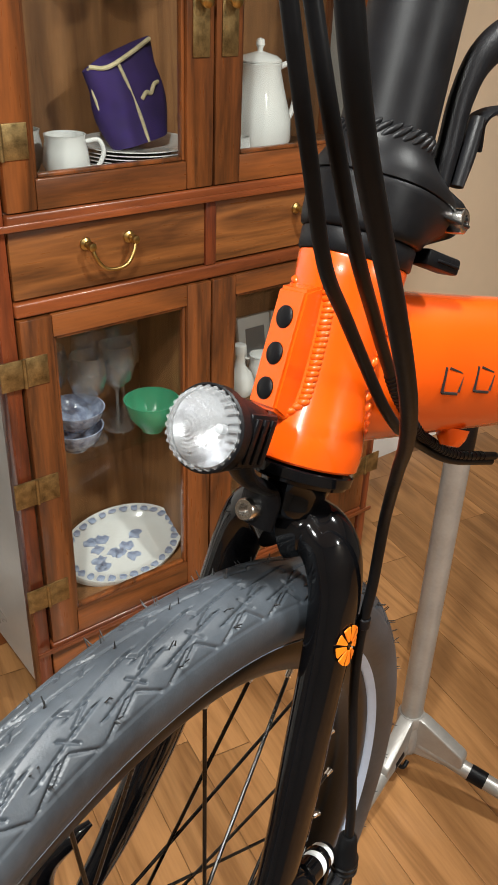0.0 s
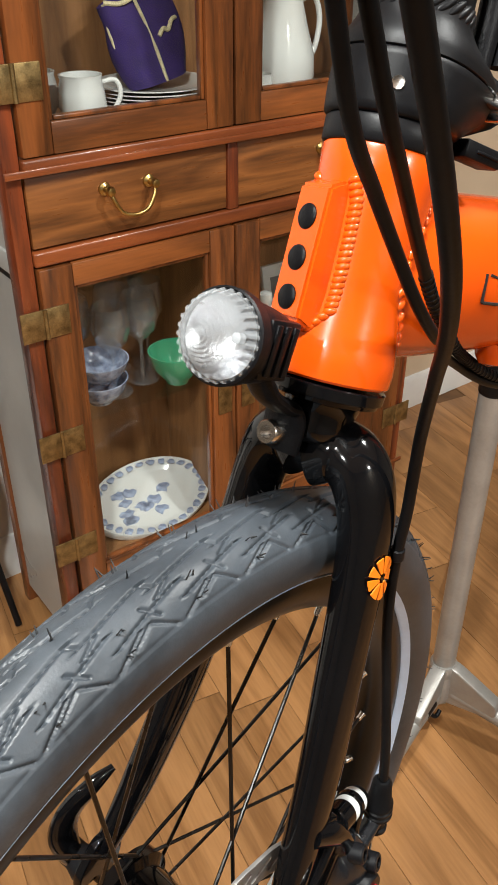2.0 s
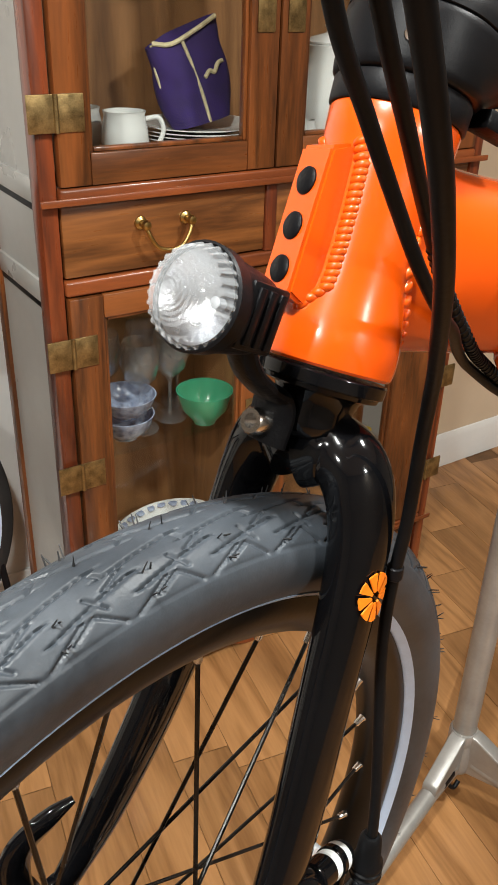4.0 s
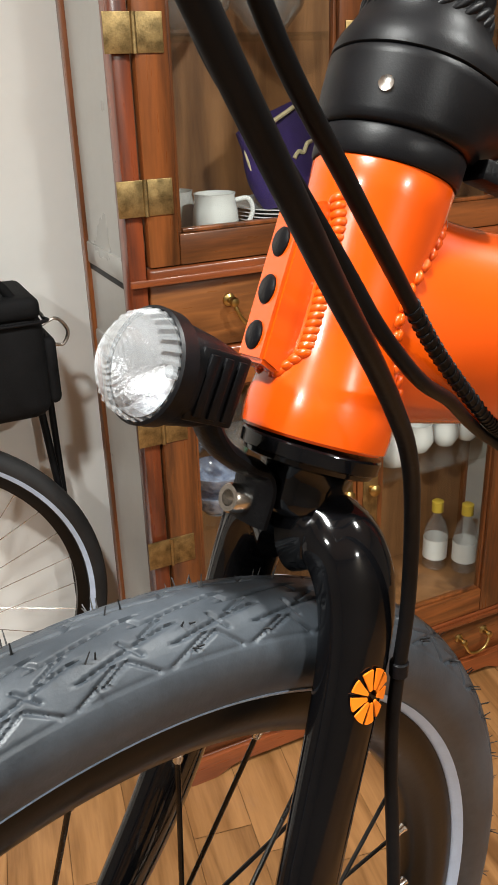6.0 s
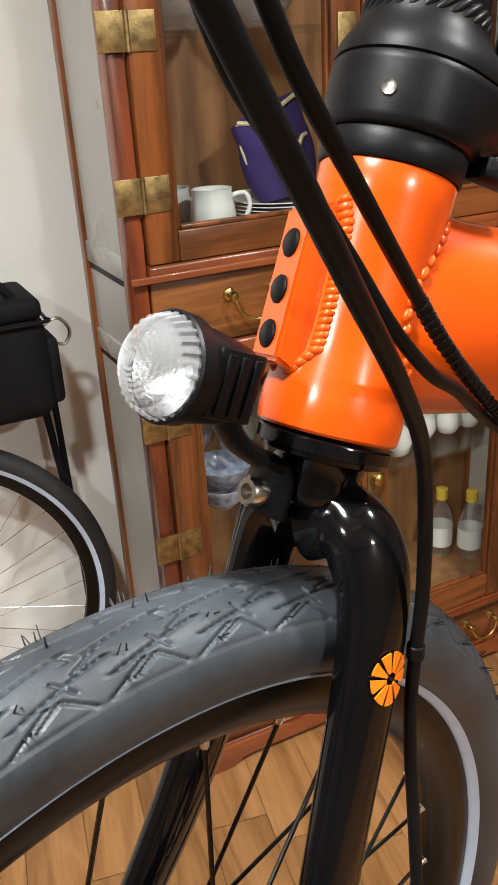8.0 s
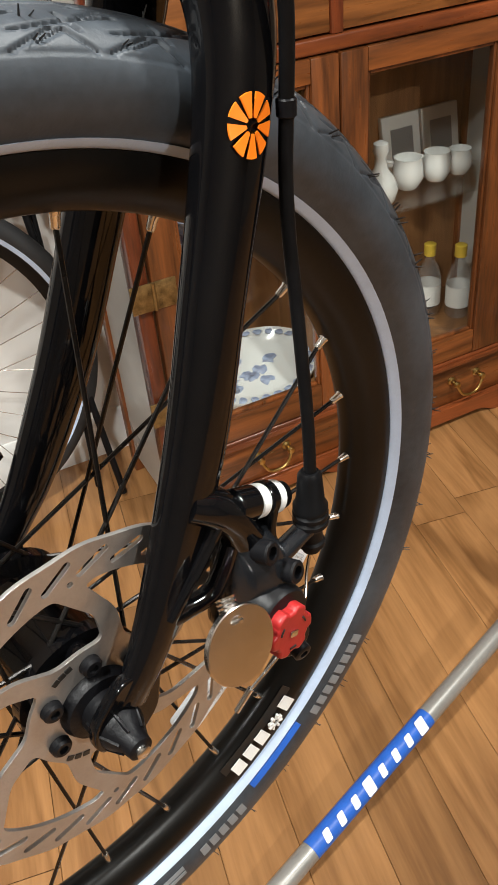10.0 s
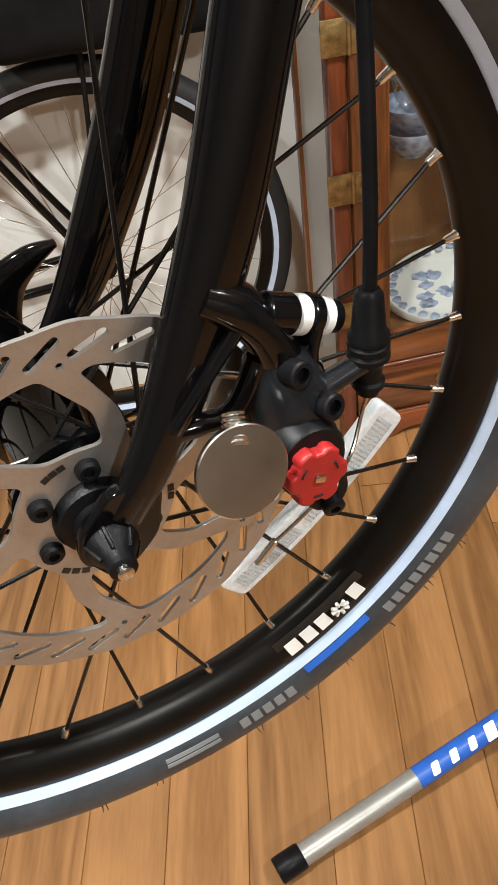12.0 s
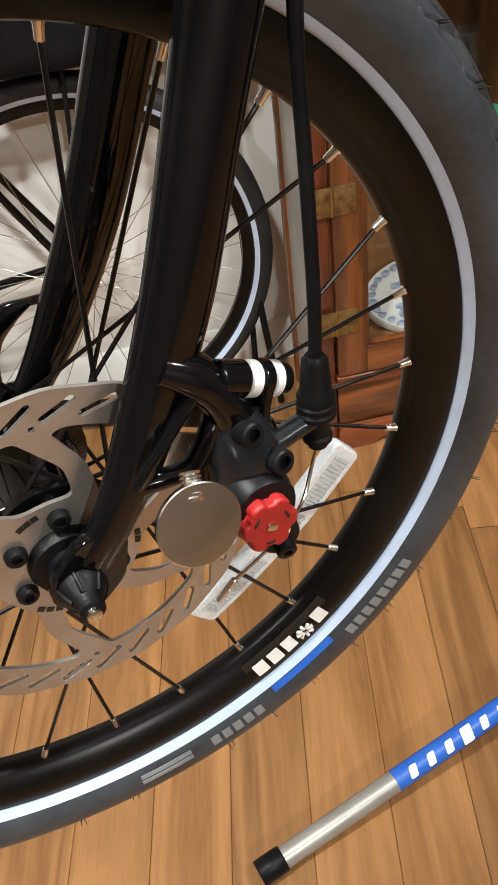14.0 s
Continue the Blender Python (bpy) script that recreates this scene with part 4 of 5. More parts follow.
    part("lever_link", sweep([(-0.0370, 0.013, 0.1330, 0.0026, 0.0040), (-0.0385, 0.013, 0.1480, 0.0034, 0.0044), (-0.0400, 0.012, 0.1640, 0.0028, 0.0040)], 12, 8), M_BLACK_SATIN, lever)
    part("strap_loop", sweep([(-0.0560, 0.0, 0.1560, 0.0022, 0.006), (-0.0500, 0.004, 0.1660, 0.0022, 0.006), (-0.0560, 0.008, 0.1730, 0.0022, 0.006), (-0.0750, 0.008, 0.1760, 0.0022, 0.006), (-0.1000, 0.004, 0.1700, 0.0022, 0.006), (-0.1150, 0.0, 0.1560, 0.0022, 0.006)], 10, 8), M_BLACK_PLASTIC, body, "black strap loop")


def headlight():
    """Dynamo lamp on a bent plastic arm bolted to the crown."""
    d = Vector((-0.985, -0.02, 0.05)).normalized()
    o = Vector((-0.0785, 0.0045, 0.3125))
    fm = Matrix.Translation(o) @ frame_to(d, (0, 1, 0))
    def lamp_shell(rows, seg=64):
        """Housing that turns from a round bezel into a rounded square back: rows of (depth, radius, squareness, drop)."""
        bm = bmesh.new()
        rings = []
        for h, r, q, drop in rows:
            ring = []
            for k in range(seg):
                a = 2 * math.pi * k / seg
                c, v = math.cos(a), math.sin(a)
                e = 2.0 + 4.0 * q
                g = r / (abs(c) ** e + abs(v) ** e) ** (1 / e)
                ring.append(bm.verts.new((g * c + drop, g * v, h)))
            rings.append(ring)
        for a, b in zip(rings, rings[1:]):
            for k in range(seg):
                bm.faces.new((a[k], a[(k + 1) % seg], b[(k + 1) % seg], b[k]))
        bm.faces.new(rings[0])
        return bm

    hl = part("headlight", lamp_shell([(-0.0275, 0.0098, 1.0, 0.0), (-0.0268, 0.0108, 1.0, 0.0), (-0.0215, 0.0124, 0.9, 0.0), (-0.0150, 0.0138, 0.6, 0.0), (-0.0080, 0.0150, 0.25, 0.0), (-0.0020, 0.0160, 0.0, 0.0), (0.0, 0.0161, 0.0, 0.0), (0.0002, 0.0150, 0.0, 0.0)]), M_BLACK_PLASTIC, bike, "black round dynamo headlight", at=fm, angle=50)
    part("bezel", lathe([(-0.0060, 0.0159), (-0.0052, 0.0169), (0.0004, 0.0172), (0.0010, 0.0164)], (0, 0, 1), (0, 0, 0), 56, cap=False), M_BLACK_SATIN, hl)
    # fluted lens: scalloped skirt and stepped rings towards a blunt tip
    bm = bmesh.new()
    n, rings = 112, []
    steps = [(-0.002, 0.0152), (0.0012, 0.0158)]
    steps += [(0.0062, 0.0140), (0.0066, 0.0130)]
    for k in range(8):
        r = 0.0126 - k * 0.00145
        h = 0.0066 + 0.0068 * (1 - (r / 0.0135) ** 2)
        steps += [(h, r), (h + 0.0007, r - 0.0005)]
    steps += [(0.0140, 0.0)]
    for i, (h, r) in enumerate(steps):
        if r == 0:
            rings.append([bm.verts.new((0, 0, h))])
            continue
        rings.append([bm.verts.new(((r + (0.0005 * (1 if k % 4 < 2 else -1) if i in (1, 2) else 0)) * math.cos(2 * math.pi * k / n), (r + (0.0005 * (1 if k % 4 < 2 else -1) if i in (1, 2) else 0)) * math.sin(2 * math.pi * k / n), h)) for k in range(n)])
    for a, b in zip(rings, rings[1:]):
        for k in range(n):
            q = [a[k], a[(k + 1) % n]] + ([b[(k + 1) % n], b[k]] if len(b) > 1 else [b[0]])
            bm.faces.new(q)
    part("lens", bm, M_CLEAR, hl, "clear fluted plastic lens", angle=25).visible_shadow = False
    part("reflector_bowl", lathe([(0.0005, 0.0148), (-0.004, 0.0125), (-0.010, 0.0070), (-0.013, 0.0025), (-0.013, 0.0)], (0, 0, 1), (0, 0, 0), 40, cap=False), M_CHROME, hl, "bright reflector bowl")
    part("light_emitter", lathe([(-0.0125, 0.002), (-0.009, 0.002), (-0.008, 0.0)], (0, 0, 1), (0, 0, 0), 12), M_GREY_PRINT, hl)
    # louvred side cheeks: a recessed frame with two upright slats
    for side in (-1, 1):
        cheek = part("cheek_frame", box(-0.0108, 0.0108, side * 0.0128 - 0.0014, side * 0.0128 + 0.0014, -0.0262, -0.0070, 0.0010), M_BLACK_SATIN, hl)
        for k in range(3):
            part("slat", box(-0.0092, 0.0092, side * 0.0146 - 0.0007, side * 0.0146 + 0.0007, -0.0240 + k * 0.0056, -0.0206 + k * 0.0056, 0.0005), M_BLACK_PLASTIC, cheek)
    # arm: from the lamp's back, down and over to the crown bolt
    arm = part("bracket", sweep([(-0.0555, 0.003, 0.3040, 0.0035, 0.0065), (-0.0500, 0.003, 0.2970, 0.0035, 0.0068), (-0.0440, 0.003, 0.2920, 0.0035, 0.0072), (-0.037, 0.004, 0.2890, 0.0035, 0.0080), (-0.030, 0.005, 0.2865, 0.0034, 0.0085), (-0.0235, 0.005, 0.2850, 0.0034, 0.0092), (-0.0205, 0.005, 0.2790, 0.0034, 0.0100), (-0.0200, 0.005, 0.2670, 0.0034, 0.0098)], 14, 8), M_BLACK_PLASTIC, bike, "black plastic lamp bracket")
    bolt = part("crown_bolt", lathe([(0.0, 0.0072), (0.0010, 0.0072), (0.0012, 0.0052), (0.0085, 0.0052), (0.0095, 0.0045), (0.0095, 0.0028), (0.0060, 0.0027), (0.0060, 0.0)], (-1, 0, 0), (-0.0205, 0.0065, 0.2740), 28), M_STEEL, bike, "steel socket-head bolt")


def cables():
    A = [(-0.225, -0.086, 0.445), (-0.214, -0.0905, 0.420), (-0.200, -0.0925, 0.4020), (-0.1825, -0.0926, 0.3884), (-0.1644, -0.0918, 0.3764), (-0.1462, -0.0902, 0.3649), (-0.1275, -0.0872, 0.3544), (-0.1084, -0.0823, 0.3452), (-0.0890, -0.0761, 0.3373), (-0.0696, -0.0691, 0.3297), (-0.0505, -0.0618, 0.3220), (-0.0321, -0.0551, 0.3133), (-0.0155, -0.0492, 0.3022), (-0.0017, -0.0450, 0.2880), (0.0095, -0.0430, 0.2709), (0.0190, -0.0420, 0.2518), (0.0275, -0.0405, 0.2316), (0.0340, -0.0410, 0.2111), (0.0410, -0.0430, 0.1906), (0.0485, -0.0460, 0.1704), (0.0565, -0.0500, 0.1470), (0.0640, -0.0540, 0.1240), (0.0698, -0.0566, 0.1050), (0.0722, -0.0569, 0.0975)]
    B = [(-0.165, -0.036, 0.460), (-0.150, -0.046, 0.428), (-0.1332, -0.0493, 0.4078), (-0.1079, -0.0495, 0.3870), (-0.072, -0.0430, 0.3715), (-0.034, -0.0365, 0.3550), (0.004, -0.0310, 0.3385), (0.047, -0.0270, 0.3230), (0.075, -0.0240, 0.3160), (0.115, -0.0270, 0.3080), (0.180, -0.0300, 0.3060)]
    C = [(-0.185, -0.044, 0.455), (-0.167, -0.050, 0.424), (-0.1488, -0.0514, 0.4026), (-0.1251, -0.0505, 0.3804), (-0.095, -0.0455, 0.3680), (-0.066, -0.0440, 0.3530), (-0.045, -0.0455, 0.3400), (-0.020, -0.0445, 0.3300), (0.010, -0.0365, 0.3255), (0.047, -0.0245, 0.3178), (0.075, -0.0200, 0.3120), (0.115, -0.0250, 0.3040), (0.180, -0.0290, 0.3020)]
    part("brake_cable", tube(A, 0.00255, 14, 10), M_CABLE, bike, "black brake cable housing")
    part("gear_cable", tube(B, 0.00245, 14, 10), M_CABLE, bike, "black gear cable housing")
    part("brake_cable", tube(C, 0.00225, 14, 10), M_CABLE, bike, "black rear brake cable housing")
    # spiral wrap round the gear cable near the beam
    sp = spline(B, 130)
    pts = []
    seg = sp[int(len(sp) * 0.53):int(len(sp) * 0.97)]
    for i, p in enumerate(seg):
        d = Vector(seg[min(i + 1, len(seg) - 1)] - seg[max(i - 1, 0)]).normalized()
        u = d.orthogonal().normalized()
        v = d.cross(u)
        a = i * 0.48
        pts.append(tuple(Vector(p) + (u * math.cos(a) + v * math.sin(a)) * 0.0024))
    part("spiral_wrap", tube(pts, 0.00055, 5, 1, smooth=False), M_BLACK_PLASTIC, bike, "black spiral cable wrap")
    part("cable_tie", lathe([(-0.0030, 0.0029), (-0.0025, 0.0034), (0.0025, 0.0034), (0.0030, 0.0029)], (0.35, -0.02, -0.93), (0.0276, -0.0405, 0.2312), 16), M_BLACK_PLASTIC, bike, "black cable clip")


def caliper():
    c = part("caliper_body", sweep([(0.046, -0.050, 0.074, 0.011, 0.012), (0.052, -0.053, 0.063, 0.0145, 0.0150), (0.058, -0.054, 0.050, 0.0155, 0.0160), (0.060, -0.052, 0.036, 0.0135, 0.0145), (0.058, -0.050, 0.026, 0.010, 0.012)], 28, 8), M_CALIPER, bike, "satin charcoal mechanical disc brake caliper")
    part("piston_housing", lathe([(0.0, 0.0150), (0.006, 0.0150), (0.0075, 0.0142), (0.0110, 0.0138), (0.0125, 0.0128)], (0.05, -1, 0.08), (0.0580, -0.0620, 0.0440), 40), M_BLACK_SATIN, c)
    # red adjuster dial with notches
    dial = []
    for k in range(90):
        a = 2 * math.pi * k / 90
        dial.append(((0.0097 + 0.0010 * math.tanh(3 * math.sin(6 * a))) * math.cos(a), (0.0097 + 0.0010 * math.tanh(3 * math.sin(6 * a))) * math.sin(a)))
    dm = Matrix.Translation((0.0588, -0.0765, 0.0418)) @ frame_to((0.05, -1, 0.10), (0, 0, 1))
    dial_ob = part("pad_dial", plate2d([dial], 0.0065, 0.0012, 2), M_RED, c, "red notched pad adjuster", at=dm)
    part("dial_screw", box(-0.0022, 0.0022, -0.0014, 0.0014, 0.0030, 0.0042, 0.0004), M_STEEL, dial_ob)
    for k in range(3):
        a = 2 * math.pi * k / 3 + 0.5
        part("dial_slot", tube([(0.0075 * math.cos(a + q * 0.16), 0.0075 * math.sin(a + q * 0.16), 0.0033) for q in range(4)], 0.0005, 6, 2), M_LABEL_BLACK, dial_ob)
    # arm of the caliper, with a cable anchor
    arm = part("lever_arm", plate2d([round_poly([(-0.011, 0.004), (0.006, 0.008), (0.0185, -0.010), (0.0170, -0.0185), (0.0090, -0.0200), (-0.0100, -0.0080)], 0.004)], 0.0045, 0.0008), M_BLACK_SATIN, c, at=Matrix.Translation((0.0590, -0.0728, 0.0430)) @ WHEEL_SIDE)
    part("anchor_bolt", lathe([(0, 0.0042), (0.004, 0.0042), (0.0046, 0.0034), (0.0046, 0.002), (0.002, 0.0018), (0.002, 0)], (0, -1, -0.2), (0.0715, -0.0750, 0.0275), 20), M_BLACK_SATIN, c)
    part("arm_print", lathe([(0, 0.0030), (0.0003, 0.0030), (0.0003, 0.0024), (0.0, 0.0024)], (0, -1, 0), (0.0690, -0.0752, 0.0345), 24, cap=False), M_LABEL_WHITE, c)
    # cable stop arm that carries the rubber boot
    stop = part("cable_stop", sweep([(0.056, -0.058, 0.060, 0.0050, 0.0055), (0.066, -0.0580, 0.0660, 0.0045, 0.0050), (0.0760, -0.0575, 0.0730, 0.0042, 0.0048), (0.0830, -0.0570, 0.0770, 0.0052, 0.0056)], 16, 8), M_CALIPER, c)
    bd = Vector((0.36, -0.02, -0.93))
    bo = Vector((0.0705, -0.0568, 0.1020))
    boot = [(0.0, 0.0036), (0.002, 0.0050), (0.0160, 0.0062), (0.0175, 0.0074), (0.0195, 0.0074), (0.0202, 0.0066), (0.0212, 0.0076), (0.0232, 0.0076), (0.0240, 0.0068), (0.0250, 0.0077), (0.0268, 0.0077), (0.0280, 0.0060), (0.0310, 0.0050), (0.0360, 0.0050), (0.0370, 0.0060), (0.0390, 0.0060), (0.0400, 0.0042), (0.0425, 0.0040)]
    part("cable_boot", lathe(boot, bd, bo, 28), M_CABLE, bike, "ribbed black rubber cable boot")
    wire0 = bo + bd.normalized() * 0.042
    part("inner_wire", tube([wire0, (0.0862, -0.0585, 0.0520), (0.0830, -0.0640, 0.0400), (0.0745, -0.0700, 0.0310), (0.0700, -0.0690, 0.0200), (0.0640, -0.0660, 0.0050), (0.0600, -0.0640, -0.0040)], 0.0008, 8), M_STEEL, bike, "braided steel inner wire")
    part("wire_crimp", lathe([(0, 0.0015), (0.013, 0.0013)], (-0.25, 0.1, -0.9), (0.0620, -0.0650, 0.0010), 10), M_STEEL, bike)
    # mount between leg and caliper: a Y of two ribs, with bolts
    mount = part("caliper_mount", sweep([(0.014, -0.051, 0.0930, 0.0060, 0.0055), (0.0255, -0.0535, 0.0905, 0.0072, 0.0062), (0.0360, -0.0545, 0.0840, 0.0070, 0.0066), (0.0460, -0.0550, 0.0740, 0.0080, 0.0070)], 18, 8), M_BLACK_GLOSS, bike, "gloss black caliper mount")
    part("mount_web", plate2d([round_poly([(0.020, 0.0975), (0.030, 0.0965), (0.047, 0.0830), (0.066, 0.0690), (0.070, 0.0520), (0.060, 0.0300), (0.046, 0.0300), (0.042, 0.0500), (0.0385, 0.0640), (0.0395, 0.0760), (0.030, 0.0860)], 0.005)], 0.0090, 0.0020), M_BLACK_GLOSS, mount, at=Matrix.Translation((0, -0.0500, 0)) @ WHEEL_SIDE)
    part("mount_rib", sweep([(0.010, -0.052, 0.0430, 0.0045, 0.0045), (0.0220, -0.0540, 0.0480, 0.0040, 0.0045), (0.0330, -0.0540, 0.0520, 0.0040, 0.0045), (0.0370, -0.0540, 0.0600, 0.0045, 0.0045), (0.0385, -0.0540, 0.0740, 0.0045, 0.0045)], 16, 8), M_BLACK_GLOSS, mount)
    part("mount_rib", sweep([(0.0270, -0.0550, 0.0880, 0.0030, 0.0040), (0.0200, -0.0560, 0.0700, 0.0026, 0.0036), (0.0120, -0.0560, 0.0480, 0.0030, 0.0036)], 12, 8), M_BLACK_GLOSS, mount)
    for x, y, z in ((0.0470, -0.0640, 0.0740), (0.0610, -0.0680, 0.0640)):
        part("mount_bolt", lathe([(-0.006, 0.0050), (0.0, 0.0050), (0.0035, 0.0049), (0.0042, 0.0041), (0.0042, 0.0028), (0.0010, 0.0028), (0.0010, 0.0)], (0.15, -1, 0.35), (x, y, z), 28), M_BLACK_SATIN, mount)
    # washer stack at the top: black, white, black, white, black
    wd = Vector((0.93, 0.10, -0.06)).normalized()
    wo = Vector((0.0350, -0.0520, 0.0895))
    for h0, h1, r, m in ((0.0, 0.0125, 0.0072, M_BLACK_GLOSS), (0.0126, 0.0182, 0.0070, M_WHITE_PLASTIC), (0.0183, 0.0232, 0.0076, M_BLACK_GLOSS), (0.0233, 0.0282, 0.0070, M_WHITE_PLASTIC), (0.0283, 0.0330, 0.0058, M_BLACK_SATIN)):
        part("spacer_washer", lathe([(h0, r - 0.0012), (h0 + 0.0008, r), (h1 - 0.0008, r), (h1, r - 0.0012)], wd, wo, 28), m, mount)
    part("spacer_strap", sweep([(0.0560, -0.0515, 0.0880, 0.0040, 0.0060), (0.0570, -0.0530, 0.0770, 0.0035, 0.0055), (0.0600, -0.0550, 0.0680, 0.0035, 0.0050)], 14, 8), M_BLACK_GLOSS, mount)
    for h0, r, m in ((0.0, 0.0055, M_WHITE_PLASTIC), (0.006, 0.0065, M_BLACK_GLOSS), (0.0115, 0.0055, M_WHITE_PLASTIC)):
        part("spacer_washer", lathe([(h0, r - 0.001), (h0 + 0.0006, r), (h0 + 0.0048, r), (h0 + 0.0054, r - 0.001)], (0.95, -0.05, 0.05), (0.0395, -0.0600, 0.0240), 24), m, mount)
    # polished round disc on a threaded stud
    dd = Vector((-0.06, -0.93, 0.30)).normalized()
    do = Vector((0.0262, -0.0820, 0.0490))
    disc = part("polished_disc", lathe([(-0.0030, 0.0150), (-0.0026, 0.0158), (-0.0004, 0.0160), (0.0, 0.0156), (0.0002, 0.0)], dd, do, 64), M_STEEL, bike, "polished round steel disc on a stud")
    part("threaded_stud", lathe([(k * 0.0008, 0.0036 if k % 2 else 0.0041) for k in range(14)], (0.0, -0.75, -0.65), (0.0240, -0.0700, 0.0630), 20), M_STEEL, disc)


def spoke_reflector():
    a = Vector((0.1600, 0.0, 0.0130))
    b = Vector((0.1040, 0.0, -0.0930))
    d = (b - a).normalized()
    nrm = Vector((-d.z, 0, d.x))
    outline = []
    for t in np.linspace(0, 1, 14):
        p = a + (b - a) * t + nrm * (0.0095 * (1 - (2 * t - 1) ** 2) * 0.5)
        outline.append(p)
    bow = []
    for p in outline:
        bow.append((p.x + nrm.x * 0.002, p.z + nrm.z * 0.002))
    for p in reversed(outline):
        bow.append((p.x + nrm.x * -0.0155, p.z + nrm.z * -0.0155))
    rf = part("spoke_reflector", plate2d([round_poly(bow, 0.003)], 0.007, 0.0012), M_REFLECTOR, bike, "clear prismatic spoke reflector", at=Matrix.Translation((0, -0.001, 0)) @ WHEEL_SIDE)
    for s0, s1 in ((0.04, 0.30), (0.35, 0.57), (0.62, 0.96)):
        # each field is a grid of small four-sided prisms
        bm = bmesh.new()
        count = int((s1 - s0) * (b - a).length / 0.0023)
        for i in range(count):
            t = s0 + (s1 - s0) * (i + 0.5) / count
            mid = a + (b - a) * t + nrm * (0.00475 * (1 - (2 * t - 1) ** 2) - 0.0068)
            for k in range(5):
                c = mid + nrm * (k - 2) * 0.0023
                ring = [bm.verts.new(c + d * 0.0011 * dx + nrm * 0.0011 * dz + Vector((0, -0.0046, 0))) for dx, dz in ((-1, -1), (1, -1), (1, 1), (-1, 1))]
                tip = bm.verts.new(c + Vector((0, -0.0057, 0)))
                for q in range(4):
                    bm.faces.new((ring[q], ring[(q + 1) % 4], tip))
        part("prism_field", bm, M_PRISM, rf, smooth=False, at=rf.matrix_basis.inverted())


def skewer_lever():
    part("skewer_lever", sweep([(0.002, 0.066, -0.004, 0.006, 0.005), (-0.007, 0.068, 0.008, 0.0075, 0.005), (-0.013, 0.070, 0.022, 0.0098, 0.005), (-0.013, 0.068, 0.038, 0.0092, 0.0045), (-0.006, 0.063, 0.053, 0.0060, 0.004), (0.003, 0.060, 0.062, 0.0018, 0.002)], 14, 8), M_BLACK_GLOSS, bike, "curved black quick-release lever")
    part("skewer_cam", lathe([(0.054, 0.010), (0.060, 0.010), (0.066, 0.008), (0.072, 0.008), (0.073, 0.0)], (0, 1, 0), (0, 0, 0), 28), M_BLACK_SATIN, bike)


front_wheel()
rotor()
fork()
head_and_frame()
stem()
headlight()
cables()
caliper()
spoke_reflector()
skewer_lever()

# ---------------------------------------------------------------- repair stand
def repair_stand():
    st = thing("repair_stand", "grey steel bicycle repair stand with three legs", "repair stand")
    bx, by = 0.935, 0.520
    part("column", lathe([(0.17, 0.0225), (0.80, 0.0225)], (0, 0, 1), (bx, by, 0), 36), M_GREY_PAINT, st, "worn grey steel column")
    part("column_collar", lathe([(0.150, 0.0255), (0.154, 0.0275), (0.176, 0.0275), (0.180, 0.0250)], (0, 0, 1), (bx, by, 0), 36), M_GREY_PAINT, st)
    part("clamp_sleeve", lathe([(0.800, 0.022), (0.803, 0.024), (1.05, 0.024), (1.055, 0.020)], (0, 0, 1), (bx, by, 0), 36), M_BLACK_PLASTIC, st, "black clamp sleeve")
    hub = part("hub", sweep([(bx, by, 0.070, 0.020, 0.020), (bx, by, 0.085, 0.028, 0.028), (bx, by, 0.125, 0.029, 0.029), (bx, by, 0.160, 0.0255, 0.0255)], 28, 6), M_GREY_PAINT, st, "grey cast leg hub")
    part("hook", tube([(bx - 0.030, by - 0.012, 0.082), (bx - 0.036, by - 0.016, 0.062), (bx - 0.026, by - 0.022, 0.050), (bx - 0.012, by - 0.020, 0.058)], 0.0045, 10), M_BLACK_PLASTIC, hub, "small black hook")
    for i, (tx, ty) in enumerate(((0.055, 0.245), (1.12, 0.02), (1.55, 0.95))):
        a, b = Vector((bx, by, 0.112)), Vector((tx, ty, 0.021))
        d = (b - a).normalized()
        leg = part("leg", tube([a + d * 0.03, b], 0.0165, 28, 1, smooth=False), M_GREY_PAINT, st)
        part("foot_cap", lathe([(-0.034, 0.0175), (-0.032, 0.0190), (0.005, 0.0190), (0.007, 0.0175)], d, b, 28), M_BLACK_PLASTIC, leg, "black plastic foot cap")
        part("gusset", plate2d([round_poly([(0, -0.030), (0.120, -0.018), (0.120, 0.012), (0.030, 0.062), (0, 0.066)], 0.008)], 0.030, 0.004), M_GREY_PAINT, leg, at=Matrix.Translation(a) @ frame_to((d.y, -d.x, 0), (0, 0, 1)))
        part("band", lathe([(0, 0.0178), (0.034, 0.0178)], d, a + d * (0.14 if i else 0.05), 28), M_BLACK_PLASTIC, leg)
        if i == 0:
            L = (b - a).length
            part("leg_label", lathe([(0, 0.0168), (0.290, 0.0168)], d, a + d * (L - 0.520), 32, cap=False), M_LABEL_BLUE, leg, "blue printed leg label")
            side = Vector((0, -0.55, 0.83))
            side = (side - d * side.dot(d)).normalized()
            for k in range(8):
                w, tall = (0.024, 0.012) if k in (0, 4) else (0.018, 0.009)
                c = a + d * (L - 0.495 + k * 0.0335) + side * 0.0169
                part("label_print", plate2d([round_poly([(-w / 2, -tall), (w / 2 - 0.005, -tall), (w / 2, tall), (-w / 2 + 0.005, tall)], 0.003)], 0.0010), M_LABEL_WHITE, leg, at=Matrix.Translation(c) @ frame_to(side, d.cross(side)))
    return st


repair_stand()


